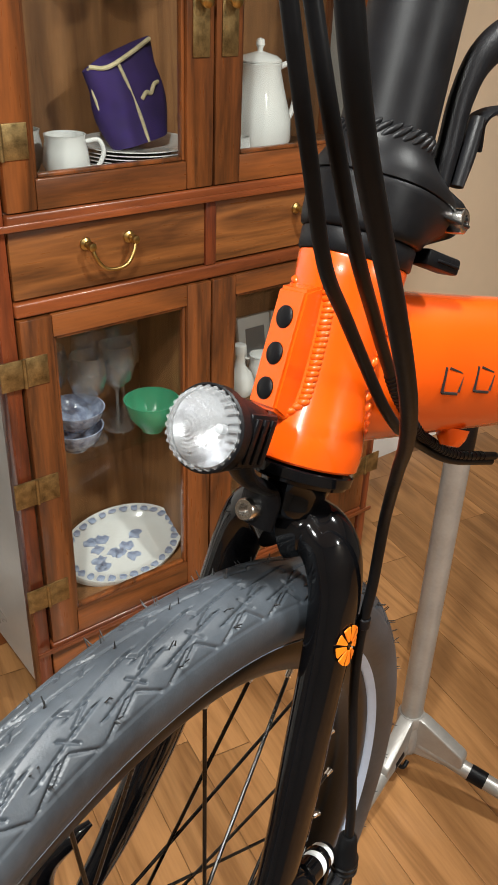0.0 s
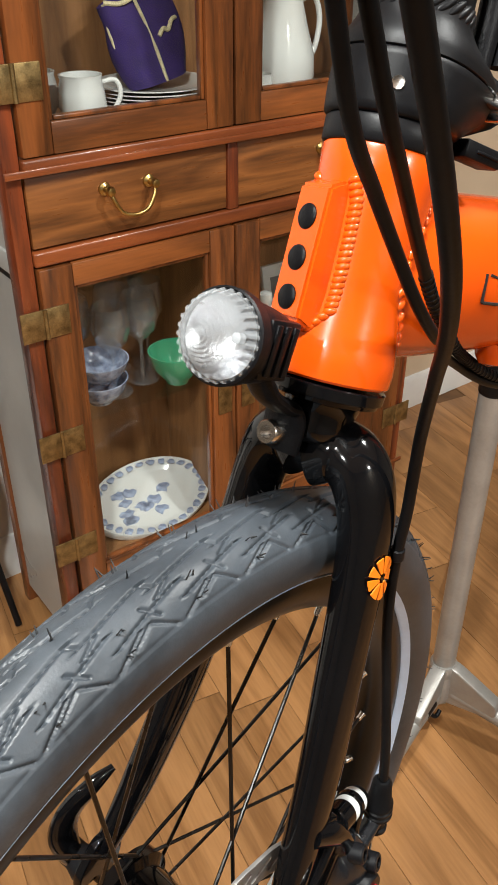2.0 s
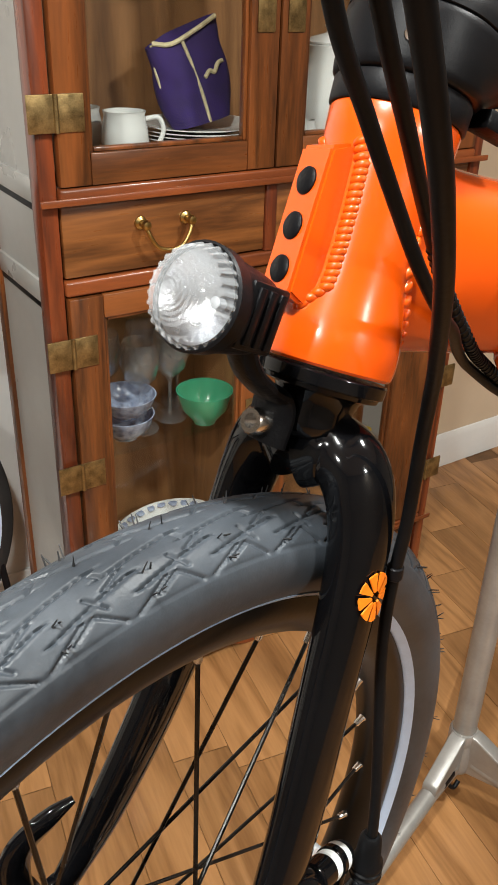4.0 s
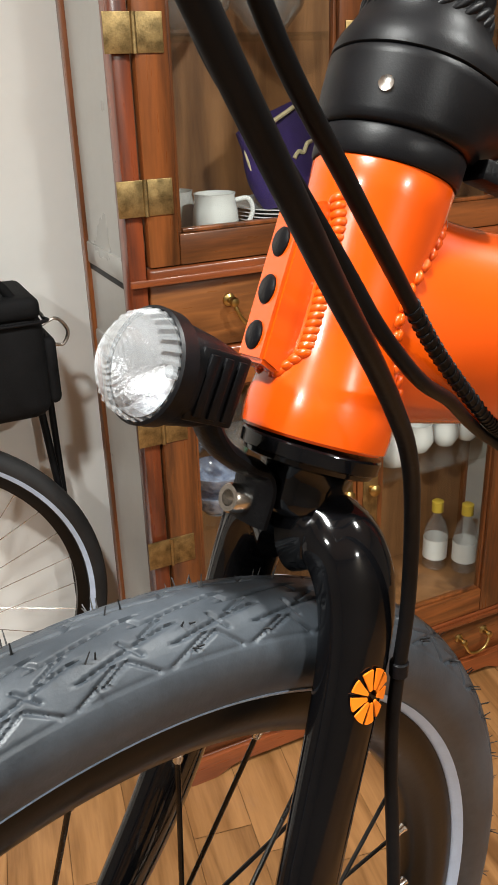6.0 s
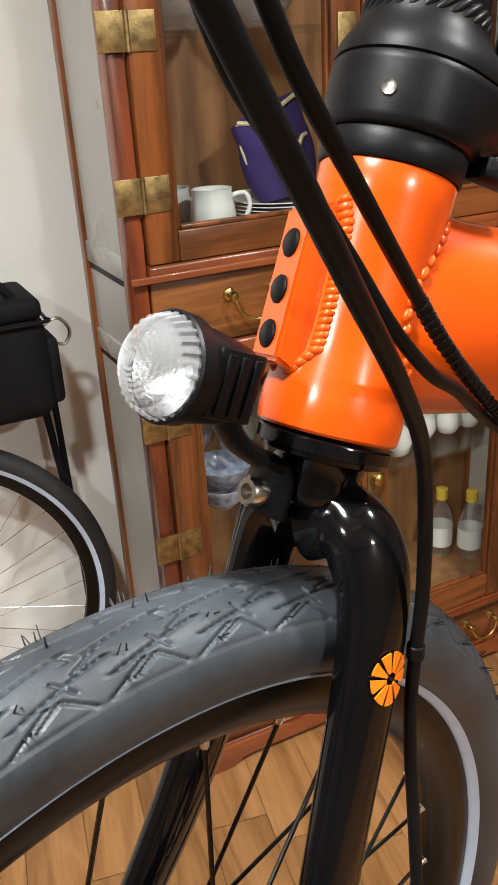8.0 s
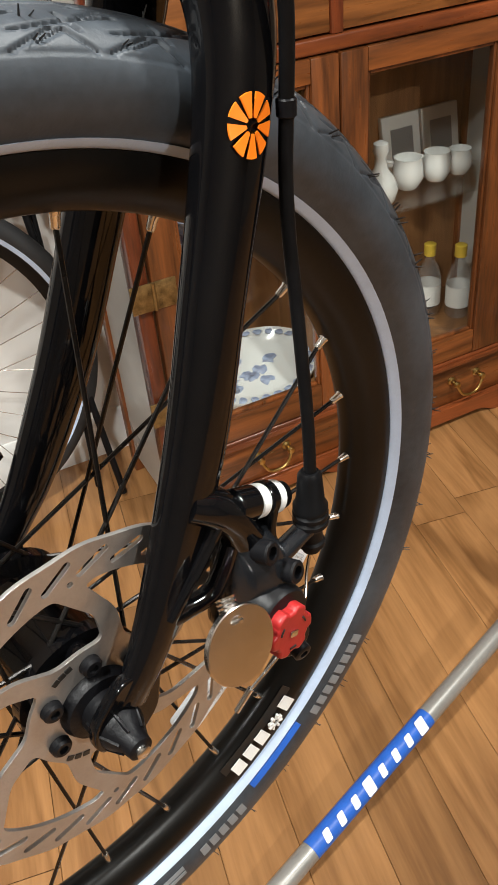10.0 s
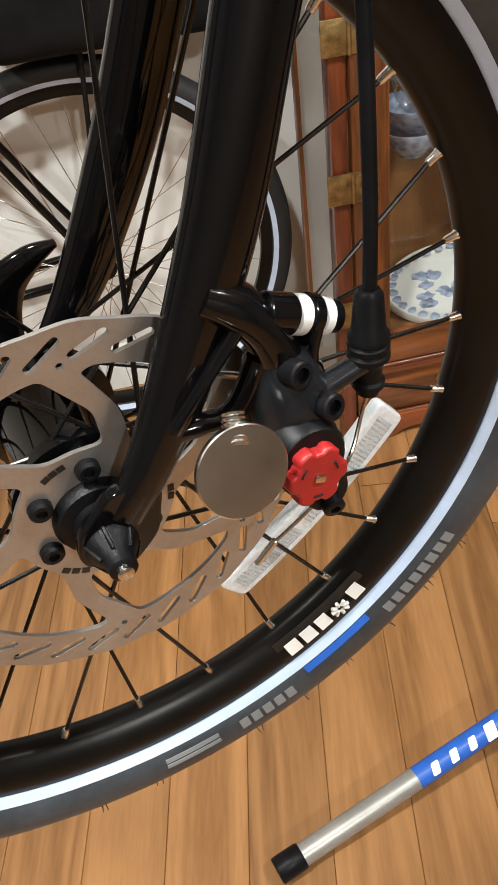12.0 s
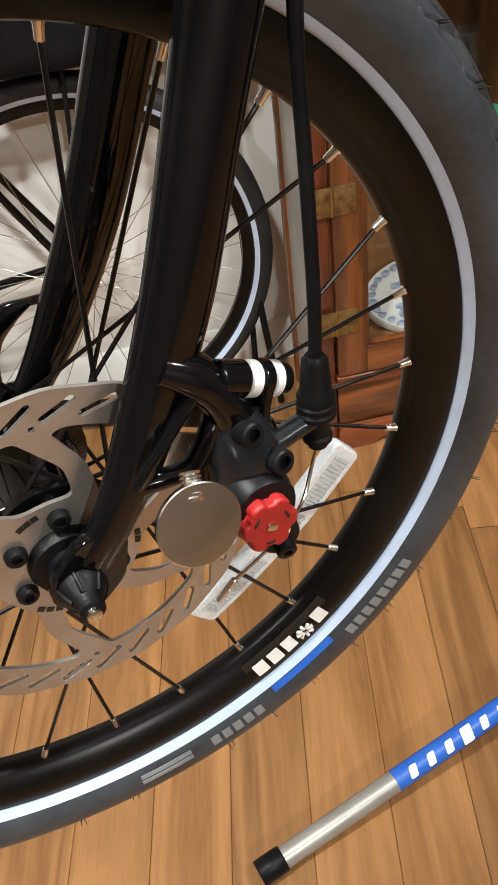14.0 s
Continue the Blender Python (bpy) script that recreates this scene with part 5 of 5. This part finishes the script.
# ---------------------------------------------------------------- second bicycle against the wall
def parked_bicycle():
    """Dark bicycle parked along the wall; its rear half with rack and bag shows."""
    m = pose(-0.045, 1.37, 0.409)
    pb = thing("parked_bicycle", "dark bicycle with white-striped tyres parked by the wall", "bicycle", m)
    for wx, nm in ((0.0, "rear_wheel_tyre"), (-1.05, "front_wheel_tyre")):
        def ring(profile, n):
            me = ring_mesh("ring", profile, n)
            for v in me.vertices:
                v.co.x += wx
            return me
        r0, w0 = 0.383, 0.025
        prof = [(r0 + w0 * math.cos(a), w0 * math.sin(a)) for a in (2 * math.pi * k / 24 for k in range(24))]
        ty = part(nm, ring(prof, 120), M_GREYLINE, pb, "black tyre with a white reflective band")
        for s in (-1, 1):
            part("reflective_band", ring([(0.3650, s * 0.0180), (0.3750, s * 0.0248), (0.3750, s * 0.0232), (0.3650, s * 0.0165)], 120), M_STRIPE, ty)
        rm = part("rim", ring([(0.340, -0.006), (0.348, -0.011), (0.360, -0.015), (0.364, -0.014), (0.364, 0.014), (0.360, 0.015), (0.348, 0.011), (0.340, 0.006)], 120), M_RIM, pb)
        part("hub_shell", lathe([(-0.045, 0.012), (-0.032, 0.030), (-0.026, 0.030), (-0.022, 0.020), (0.022, 0.020), (0.026, 0.030), (0.032, 0.030), (0.045, 0.012)], (0, 1, 0), (wx, 0, 0), 32), M_BLACK_SATIN, pb)
        for j in range(32):
            a = 2 * math.pi * j / 32
            s = 1 if j % 2 else -1
            ha = a + (1 if (j // 2) % 2 else -1) * radians(62)
            p0 = Vector((wx + 0.029 * math.cos(ha), s * 0.029, 0.029 * math.sin(ha)))
            p1 = Vector((wx + 0.339 * math.cos(a), 0, 0.339 * math.sin(a)))
            part("spoke", tube([p0, p0.lerp(p1, 0.5), p1], 0.0010, 6, 1, smooth=False), M_STEEL, pb)
        for s in (-1, 1):
            if wx == 0.0:
                part("chain_stay", tube([(0, s * 0.06, 0), (-0.2, s * 0.05, -0.02), (-0.42, s * 0.03, -0.06)], 0.010, 14), M_BLACK_GLOSS, pb)
                part("seat_stay", tube([(0, s * 0.06, 0.005), (-0.12, s * 0.045, 0.22), (-0.26, s * 0.03, 0.48)], 0.008, 14), M_BLACK_GLOSS, pb)
            else:
                part("fork_leg", tube([(wx, s * 0.055, 0), (wx + 0.05, s * 0.055, 0.20), (wx + 0.14, s * 0.04, 0.42)], 0.012, 14), M_BLACK_GLOSS, pb)
    part("seat_tube", tube([(-0.42, 0, -0.06), (-0.30, 0, 0.30), (-0.235, 0, 0.55)], 0.017, 18), M_BLACK_GLOSS, pb)
    part("down_tube", tube([(-0.42, 0, -0.06), (-0.68, 0, 0.20), (-0.90, 0, 0.42)], 0.020, 18), M_BLACK_GLOSS, pb)
    part("top_tube", tube([(-0.26, 0, 0.46), (-0.60, 0, 0.50), (-0.90, 0, 0.52)], 0.016, 18), M_BLACK_GLOSS, pb)
    part("head_tube", tube([(-0.92, 0, 0.40), (-0.905, 0, 0.47), (-0.89, 0, 0.56)], 0.019, 18), M_BLACK_GLOSS, pb)
    part("seat_post", tube([(-0.235, 0, 0.55), (-0.215, 0, 0.62), (-0.20, 0, 0.68)], 0.0135, 18), M_STEEL, pb)
    part("saddle", sweep([(-0.08, 0, 0.70, 0.02, 0.070), (-0.14, 0, 0.705, 0.028, 0.078), (-0.24, 0, 0.70, 0.025, 0.040), (-0.36, 0, 0.695, 0.018, 0.018)], 20, 8), M_BLACK_PLASTIC, pb)
    # rack over the wheel
    rack = part("rack", tube([(0.23, -0.045, 0.43), (0.0, -0.05, 0.44), (-0.20, -0.05, 0.44)], 0.005, 10), M_BLACK_SATIN, pb, "black rear rack")
    part("rack_rail", tube([(0.23, 0.045, 0.43), (0.0, 0.05, 0.44), (-0.20, 0.05, 0.44)], 0.005, 10), M_BLACK_SATIN, rack)
    for s in (-1, 1):
        part("rack_strut", tube([(0.005, s * 0.068, 0.01), (0.07, s * 0.066, 0.20), (0.145, s * 0.05, 0.385), (0.165, s * 0.047, 0.43)], 0.0048, 10), M_BLACK_SATIN, rack)
        part("rack_strut", tube([(0.0, s * 0.068, 0.01), (0.03, s * 0.066, 0.22), (0.055, s * 0.05, 0.435)], 0.0048, 10), M_BLACK_SATIN, rack)
    return pb


parked_bicycle()


def rack_bag():
    bg = thing("rack_bag", "black nylon rack bag strapped on the parked bicycle", "bag", pose(0.075, 1.35, 0.835))
    part("body", box(-0.23, 0.205, -0.085, 0.085, 0.0, 0.205, 0.035, 4), M_FABRIC, bg)
    part("lid", box(-0.235, 0.200, -0.088, 0.088, 0.190, 0.232, 0.016, 3), M_FABRIC, bg)
    part("zip_piping", tube([(-0.23, -0.089, 0.188), (0.0, -0.0905, 0.188), (0.19, -0.089, 0.188), (0.206, -0.06, 0.188), (0.208, 0.0, 0.188)], 0.0035, 8), M_BLACK_PLASTIC, bg)
    part("side_pocket", box(0.196, 0.225, -0.065, 0.065, 0.02, 0.150, 0.014, 3), M_FABRIC, bg)
    part("carry_strap", tube([(0.16, -0.05, 0.225), (0.12, -0.05, 0.262), (0.0, -0.05, 0.270), (-0.1, -0.05, 0.262), (-0.14, -0.05, 0.225)], 0.009, 10), M_FABRIC, bg)
    part("ring_clip", tube([(0.205, -0.03, 0.165), (0.235, -0.03, 0.175), (0.255, -0.03, 0.150), (0.245, -0.03, 0.125), (0.222, -0.03, 0.128)], 0.0035, 8), M_STEEL, bg, "steel ring clip")


rack_bag()


def folded_stand():
    """Thin dark legs of a folded stand that leans on the wall by the cabinet."""
    fc = thing("folded_stand", "folded thin dark metal stand leaning by the cabinet", "stand")
    part("leg", tube([(0.335, 1.30, 0.010), (0.315, 1.36, 0.30), (0.285, 1.455, 0.80)], 0.008, 12), M_BLACK_SATIN, fc)
    part("leg", tube([(0.290, 1.36, 0.010), (0.300, 1.38, 0.30), (0.310, 1.465, 0.80)], 0.007, 12), M_BLACK_SATIN, fc)
    part("brace", tube([(0.312, 1.365, 0.33), (0.304, 1.375, 0.34), (0.296, 1.385, 0.35)], 0.005, 8), M_BLACK_SATIN, fc)


folded_stand()


# ---------------------------------------------------------------- things in the cabinet
LOW, MIDS, UP, HIGH = 0.2165, 0.5755, 1.1385, 1.4765


def cup(x, y, z, s=1.0, turn=0):
    c = thing("milk_jug", "white porcelain milk jug with a loop handle", "jug", pose(x, y, z, 0, 0, turn))
    part("body", lathe([(0.0, 0.026 * s), (0.004 * s, 0.030 * s), (0.03 * s, 0.043 * s), (0.055 * s, 0.040 * s), (0.075 * s, 0.036 * s), (0.082 * s, 0.038 * s), (0.082 * s, 0.035 * s), (0.05 * s, 0.036 * s), (0.008 * s, 0.026 * s), (0.006 * s, 0)], seg=36), M_PORCELAIN, c)
    part("handle", tube([(0.036 * s, 0, 0.068 * s), (0.060 * s, 0, 0.070 * s), (0.068 * s, 0, 0.048 * s), (0.056 * s, 0, 0.024 * s), (0.040 * s, 0, 0.022 * s)], 0.0045 * s, 10), M_PORCELAIN, c)
    return c


def plate_stack(x, y, z, n=6, r=0.115):
    for k in range(n):
        p = part("dinner_plate", lathe([(0.0, r * 0.55), (0.002, r * 0.58), (0.008, r * 0.75), (0.014, r), (0.016, r), (0.010, r * 0.74), (0.005, r * 0.55), (0.005, 0)], seg=44), M_PORCELAIN, at=pose(x, y, z + k * 0.0068))
        tagged(p, "grey-rimmed porcelain plate in a stack", "plate", "stacked plates")


def pouch(x, y, z):
    p = thing("drawstring_pouch", "purple felt pouch with gold trim leaning on plates", "pouch", pose(x, y, z, -6, -13, -8))
    bm = bmesh.new()
    rows = []
    for k in range(13):
        t = k / 12
        w = 0.058 + 0.012 * math.sin(t * 2.6) + 0.006 * t
        d = 0.030 * (1 - t) ** 0.6 + 0.010
        ring = []
        for j in range(28):
            a = 2 * math.pi * j / 28
            ring.append(bm.verts.new((w * math.copysign(abs(math.cos(a)) ** 0.7, math.cos(a)) + 0.004 * math.sin(7 * t + 3 * a), d * math.sin(a) + 0.003 * math.sin(9 * t + 4 * a), 0.158 * t + (0.014 * math.cos(a - 0.4) if k == 12 else 0))))
        rows.append(ring)
    for a, b in zip(rows, rows[1:]):
        for j in range(28):
            bm.faces.new((a[j], a[(j + 1) % 28], b[(j + 1) % 28], b[j]))
    bm.faces.new(rows[0])
    bm.faces.new(rows[-1])
    part("bag", bm, M_PURPLE, p)
    part("cord", tube([(-0.062, -0.012, 0.150), (-0.03, -0.020, 0.142), (0.02, -0.020, 0.154), (0.068, -0.010, 0.168)], 0.0042, 8), M_GOLD, p, "twisted gold cord")
    part("seam", tube([(-0.008, -0.018, 0.146), (-0.002, -0.026, 0.10), (0.002, -0.034, 0.05), (0.004, -0.038, 0.0)], 0.0032, 8), M_GOLD, p)
    part("seam", tube([(-0.062, -0.006, 0.148), (-0.066, -0.008, 0.10), (-0.060, -0.010, 0.04), (-0.054, -0.012, 0.0)], 0.003, 8), M_GOLD, p)
    part("print", tube([(0.014, -0.034, 0.075), (0.026, -0.032, 0.084), (0.036, -0.029, 0.080), (0.048, -0.024, 0.092), (0.060, -0.016, 0.094)], 0.004, 8), M_GOLD, p, "gold embroidered script, plain strokes")


def coffee_pot(x, y, z):
    c = thing("coffee_pot", "tall white porcelain coffee pot with lid", "coffee pot", pose(x, y, z, 0, 0, 0))
    part("body", lathe([(0.0, 0.050), (0.004, 0.058), (0.03, 0.072), (0.07, 0.070), (0.12, 0.056), (0.165, 0.045), (0.178, 0.047), (0.180, 0.044), (0.180, 0)], seg=44), M_PORCELAIN, c)
    lid = part("lid", lathe([(0.1805, 0.046), (0.184, 0.046), (0.192, 0.036), (0.198, 0.014), (0.200, 0.006), (0.206, 0.006), (0.212, 0.010), (0.222, 0.008), (0.226, 0.0)], seg=36), M_PORCELAIN, c)
    part("spout", sweep([(-0.060, 0, 0.060, 0.016, 0.018), (-0.085, 0, 0.085, 0.013, 0.014), (-0.096, 0, 0.125, 0.010, 0.010), (-0.112, 0, 0.152, 0.009, 0.009)], 16, 8), M_PORCELAIN, c)
    part("handle", tube([(0.046, 0, 0.165), (0.085, 0, 0.172), (0.103, 0, 0.130), (0.092, 0, 0.075), (0.066, 0, 0.045)], 0.006, 12), M_PORCELAIN, c)


def goblet(x, y, z, s=1.0):
    g = part("wine_glass", lathe([(0.0, 0.032 * s), (0.002 * s, 0.032 * s), (0.005 * s, 0.006 * s), (0.02 * s, 0.0035 * s), (0.075 * s, 0.0035 * s), (0.085 * s, 0.010 * s), (0.105 * s, 0.030 * s), (0.135 * s, 0.037 * s), (0.175 * s, 0.031 * s), (0.175 * s, 0.0298 * s), (0.135 * s, 0.0355 * s), (0.106 * s, 0.028 * s), (0.088 * s, 0.004 * s), (0.087 * s, 0.0)], seg=28), M_GLASSWARE, at=pose(x, y, z))
    tagged(g, "clear stemmed wine glass on a glass shelf", "wine glass", "wine glasses")


def bowl(name, x, y, z, r, h, material, label):
    b = part(name, lathe([(0.0, r * 0.42), (0.004, r * 0.45), (h * 0.12, r * 0.5), (h * 0.5, r * 0.86), (h, r), (h, r - 0.003), (h * 0.5, r * 0.83), (h * 0.14, r * 0.44), (h * 0.12, 0)], seg=44), material, at=pose(x, y, z))
    tagged(b, label, "bowl")


def platter(x, y, z):
    """Oval platter with a cobalt pattern, leaning back on the cabinet's rear."""
    m = pose(x, y, z + 0.004, -60, 0, 0)
    p = thing("oval_platter", "white oval platter with blue transfer pattern standing upright", "platter", m)
    bm = bmesh.new()
    rings = []
    for rr, d in ((1.0, 0.0), (0.98, -0.004), (0.74, 0.012), (0.66, 0.016), (0.0, 0.016)):
        rings.append([bm.verts.new((0.160 * rr * math.cos(a), d, 0.097 + 0.097 * rr * math.sin(a))) for a in (2 * math.pi * k / 56 for k in range(56))] if rr else [bm.verts.new((0, d, 0.097))])
    for a, b in zip(rings, rings[1:]):
        for k in range(56):
            bm.faces.new((a[k], a[(k + 1) % 56], b[(k + 1) % 56], b[k]) if len(b) > 1 else (a[k], a[(k + 1) % 56], b[0]))
    back = [bm.verts.new((0.160 * math.cos(a), 0.018, 0.097 + 0.097 * math.sin(a))) for a in (2 * math.pi * k / 56 for k in range(56))]
    for k in range(56):
        bm.faces.new((rings[0][k], back[k], back[(k + 1) % 56], rings[0][(k + 1) % 56]))
    bm.faces.new(back)
    part("dish", bm, M_PORCELAIN, p)
    rng = random.Random(11)
    for k in range(30):
        a = 2 * math.pi * k / 30
        c = Vector((0.160 * 0.88 * math.cos(a), 0.0015, 0.097 + 0.097 * 0.88 * math.sin(a)))
        blob = [(0.012 * (0.6 + 0.5 * rng.random()) * math.cos(b), 0.009 * (0.6 + 0.6 * rng.random()) * math.sin(b)) for b in (2 * math.pi * q / 9 for q in range(9))]
        part("blue_border", plate2d([blob], 0.0016), M_BLUEGLAZE, p, at=Matrix.Translation(c + Vector((0, -0.0025, 0))) @ Matrix.Rotation(-0.12, 4, "X") @ WHEEL_SIDE)
    for k in range(11):
        c = Vector((rng.uniform(-0.08, 0.07), 0.0152, 0.097 + rng.uniform(-0.04, 0.04)))
        blob = [(rng.uniform(0.010, 0.024) * math.cos(b), rng.uniform(0.006, 0.016) * math.sin(b)) for b in (2 * math.pi * q / 11 for q in range(11))]
        part("blue_flower", plate2d([blob], 0.0016), M_BLUEGLAZE, p, at=Matrix.Translation(c) @ WHEEL_SIDE)


def picture_frame(x, y, z):
    f = thing("picture_frame", "small white picture frame with a grey blurred print", "picture frame", pose(x, y, z, -10, 0, 0), "white picture frames")
    part("frame", box(-0.052, 0.052, -0.008, 0.008, 0.0, 0.135, 0.003), M_LABEL_WHITE, f)
    part("print", box(-0.030, 0.030, -0.0100, -0.0085, 0.028, 0.105), M_GREY_PRINT, f)


def figurine(x, y, z):
    b = part("white_figurine", lathe([(0, 0.030), (0.004, 0.034), (0.03, 0.040), (0.055, 0.030), (0.075, 0.015), (0.10, 0.012), (0.112, 0.018), (0.128, 0.016), (0.136, 0.0)], seg=28), M_PORCELAIN, at=pose(x, y, z))
    tagged(b, "white porcelain figurine with a slender neck", "figurine")


def bottle(x, y, z):
    b = thing("glass_bottle", "clear bottle with a yellow cap and pale label", "bottle", pose(x, y, z))
    part("body", lathe([(0, 0.028), (0.004, 0.031), (0.10, 0.031), (0.13, 0.022), (0.145, 0.012), (0.165, 0.012)], seg=32), M_GLASSWARE, b)
    part("label_band", lathe([(0.03, 0.0316), (0.085, 0.0316)], seg=32, cap=False), M_LABEL_WHITE, b)
    part("cap", lathe([(0.160, 0.015), (0.188, 0.015), (0.190, 0.012), (0.190, 0)], seg=24), M_YELLOW, b)


cup(0.600, 1.225, UP, 1.0, -20)
cup(0.560, 1.325, UP, 0.95, 200)
plate_stack(0.770, 1.262, UP, 6)
pouch(0.775, 1.258, UP + 0.050)
coffee_pot(1.075, 1.27, UP)
cup(0.975, 1.205, UP, 0.62, 180)
bowl("cut_glass_bowl", 0.585, 1.28, HIGH, 0.085, 0.075, M_GLASSWARE, "cut glass bowl on the upper shelf")
bowl("cut_glass_bowl", 0.745, 1.29, HIGH, 0.075, 0.085, M_GLASSWARE, "cut glass bowl on the upper shelf")
bowl("cut_glass_bowl", 1.03, 1.28, HIGH, 0.085, 0.08, M_GLASSWARE, "cut glass bowl on the upper shelf")
for k, (gx, gy) in enumerate(((0.575, 1.325), (0.625, 1.25), (0.675, 1.335), (0.705, 1.27), (0.755, 1.33))):
    goblet(gx, gy, MIDS, 1.15)
bowl("patterned_bowl", 0.580, 1.235, MIDS, 0.062, 0.055, M_BLUEGLAZE, "blue and white porcelain bowl")
bowl("patterned_bowl", 0.583, 1.235, MIDS + 0.048, 0.064, 0.05, M_BLUEGLAZE, "blue and white porcelain bowl stacked on another")
bowl("green_bowl", 0.760, 1.215, MIDS, 0.062, 0.075, M_GREEN, "glossy green bowl on a glass shelf")
platter(0.690, 1.165, LOW)
for px in (1.165, 1.275):
    picture_frame(px, 1.355, MIDS)
figurine(1.03, 1.25, MIDS)
for tx, s in ((1.125, 0.85), (1.205, 0.8), (1.270, 0.7)):
    cup(tx, 1.28, MIDS, s, 150)
bottle(1.270, 1.25, LOW)
bottle(1.215, 1.30, LOW)


# ---------------------------------------------------------------- floor planks
def floor_planks():
    """Boards laid along x in courses, 118 mm wide; those near the walk are pieces of their own, the rest one joined sheet."""
    rng = random.Random(3)
    W, T = 0.122, 0.004
    ang = Matrix.Rotation(radians(80), 4, "Z")
    meshes = {}
    rest_v, rest_f = [], []
    bounds = 4.6
    count = 0
    rows = int(2 * bounds / W)
    for r in range(rows):
        y = -bounds + r * W
        x = -bounds - rng.uniform(0, 1.0)
        while x < bounds:
            L = rng.choice((0.90, 1.05, 1.20))
            c = ang @ Vector((x + L / 2, y + W / 2, 0))
            inside = X0 - 0.6 < c.x < X1 + 0.6 and Y0 - 0.6 < c.y < WALL_Y + 0.5
            near = -0.9 < c.x < 2.4 and -0.5 < c.y and c.y + L / 2 < WALL_Y
            if near and count < 290:
                key = round(L, 2)
                if key not in meshes:
                    bm = box(-L / 2 + 0.0003, L / 2 - 0.0003, -W / 2 + 0.0003, W / 2 - 0.0003, -T, 0.0, 0.0009, 1)
                    me = bpy.data.meshes.new("plank")
                    bm.to_mesh(me)
                    bm.free()
                    me.materials.append(M_PLANK)
                    meshes[key] = me
                ob = new("plank", meshes[key])
                ob.parent = floor
                ob.matrix_basis = Matrix.Translation(c) @ ang
                count += 1
            elif inside:
                k = len(rest_v)
                for dx, dy in ((-L / 2 + 0.0006, -W / 2 + 0.0006), (L / 2 - 0.0006, -W / 2 + 0.0006), (L / 2 - 0.0006, W / 2 - 0.0006), (-L / 2 + 0.0006, W / 2 - 0.0006)):
                    p = c + ang.to_3x3() @ Vector((dx, dy, -0.0003))
                    rest_v.append(tuple(p))
                rest_f.append((k, k + 1, k + 2, k + 3))
            x += L
    me = bpy.data.meshes.new("outer_planks")
    me.from_pydata(rest_v, [], rest_f)
    bm = bmesh.new()
    bm.from_mesh(me)
    for co, no in (((X0, 0, 0), (-1, 0, 0)), ((X1, 0, 0), (1, 0, 0)), ((0, Y0, 0), (0, -1, 0)), ((0, WALL_Y, 0), (0, 1, 0))):
        bmesh.ops.bisect_plane(bm, geom=list(bm.verts) + list(bm.edges) + list(bm.faces), plane_co=co, plane_no=no, clear_outer=True)
    bm.transform(ang.inverted())
    bm.to_mesh(me)
    bm.free()
    me.materials.append(M_PLANK)
    ob = new("outer_planks", me)
    ob.parent = floor
    ob.matrix_basis = ang
    tagged(ob, kind="stuff")


floor_planks()
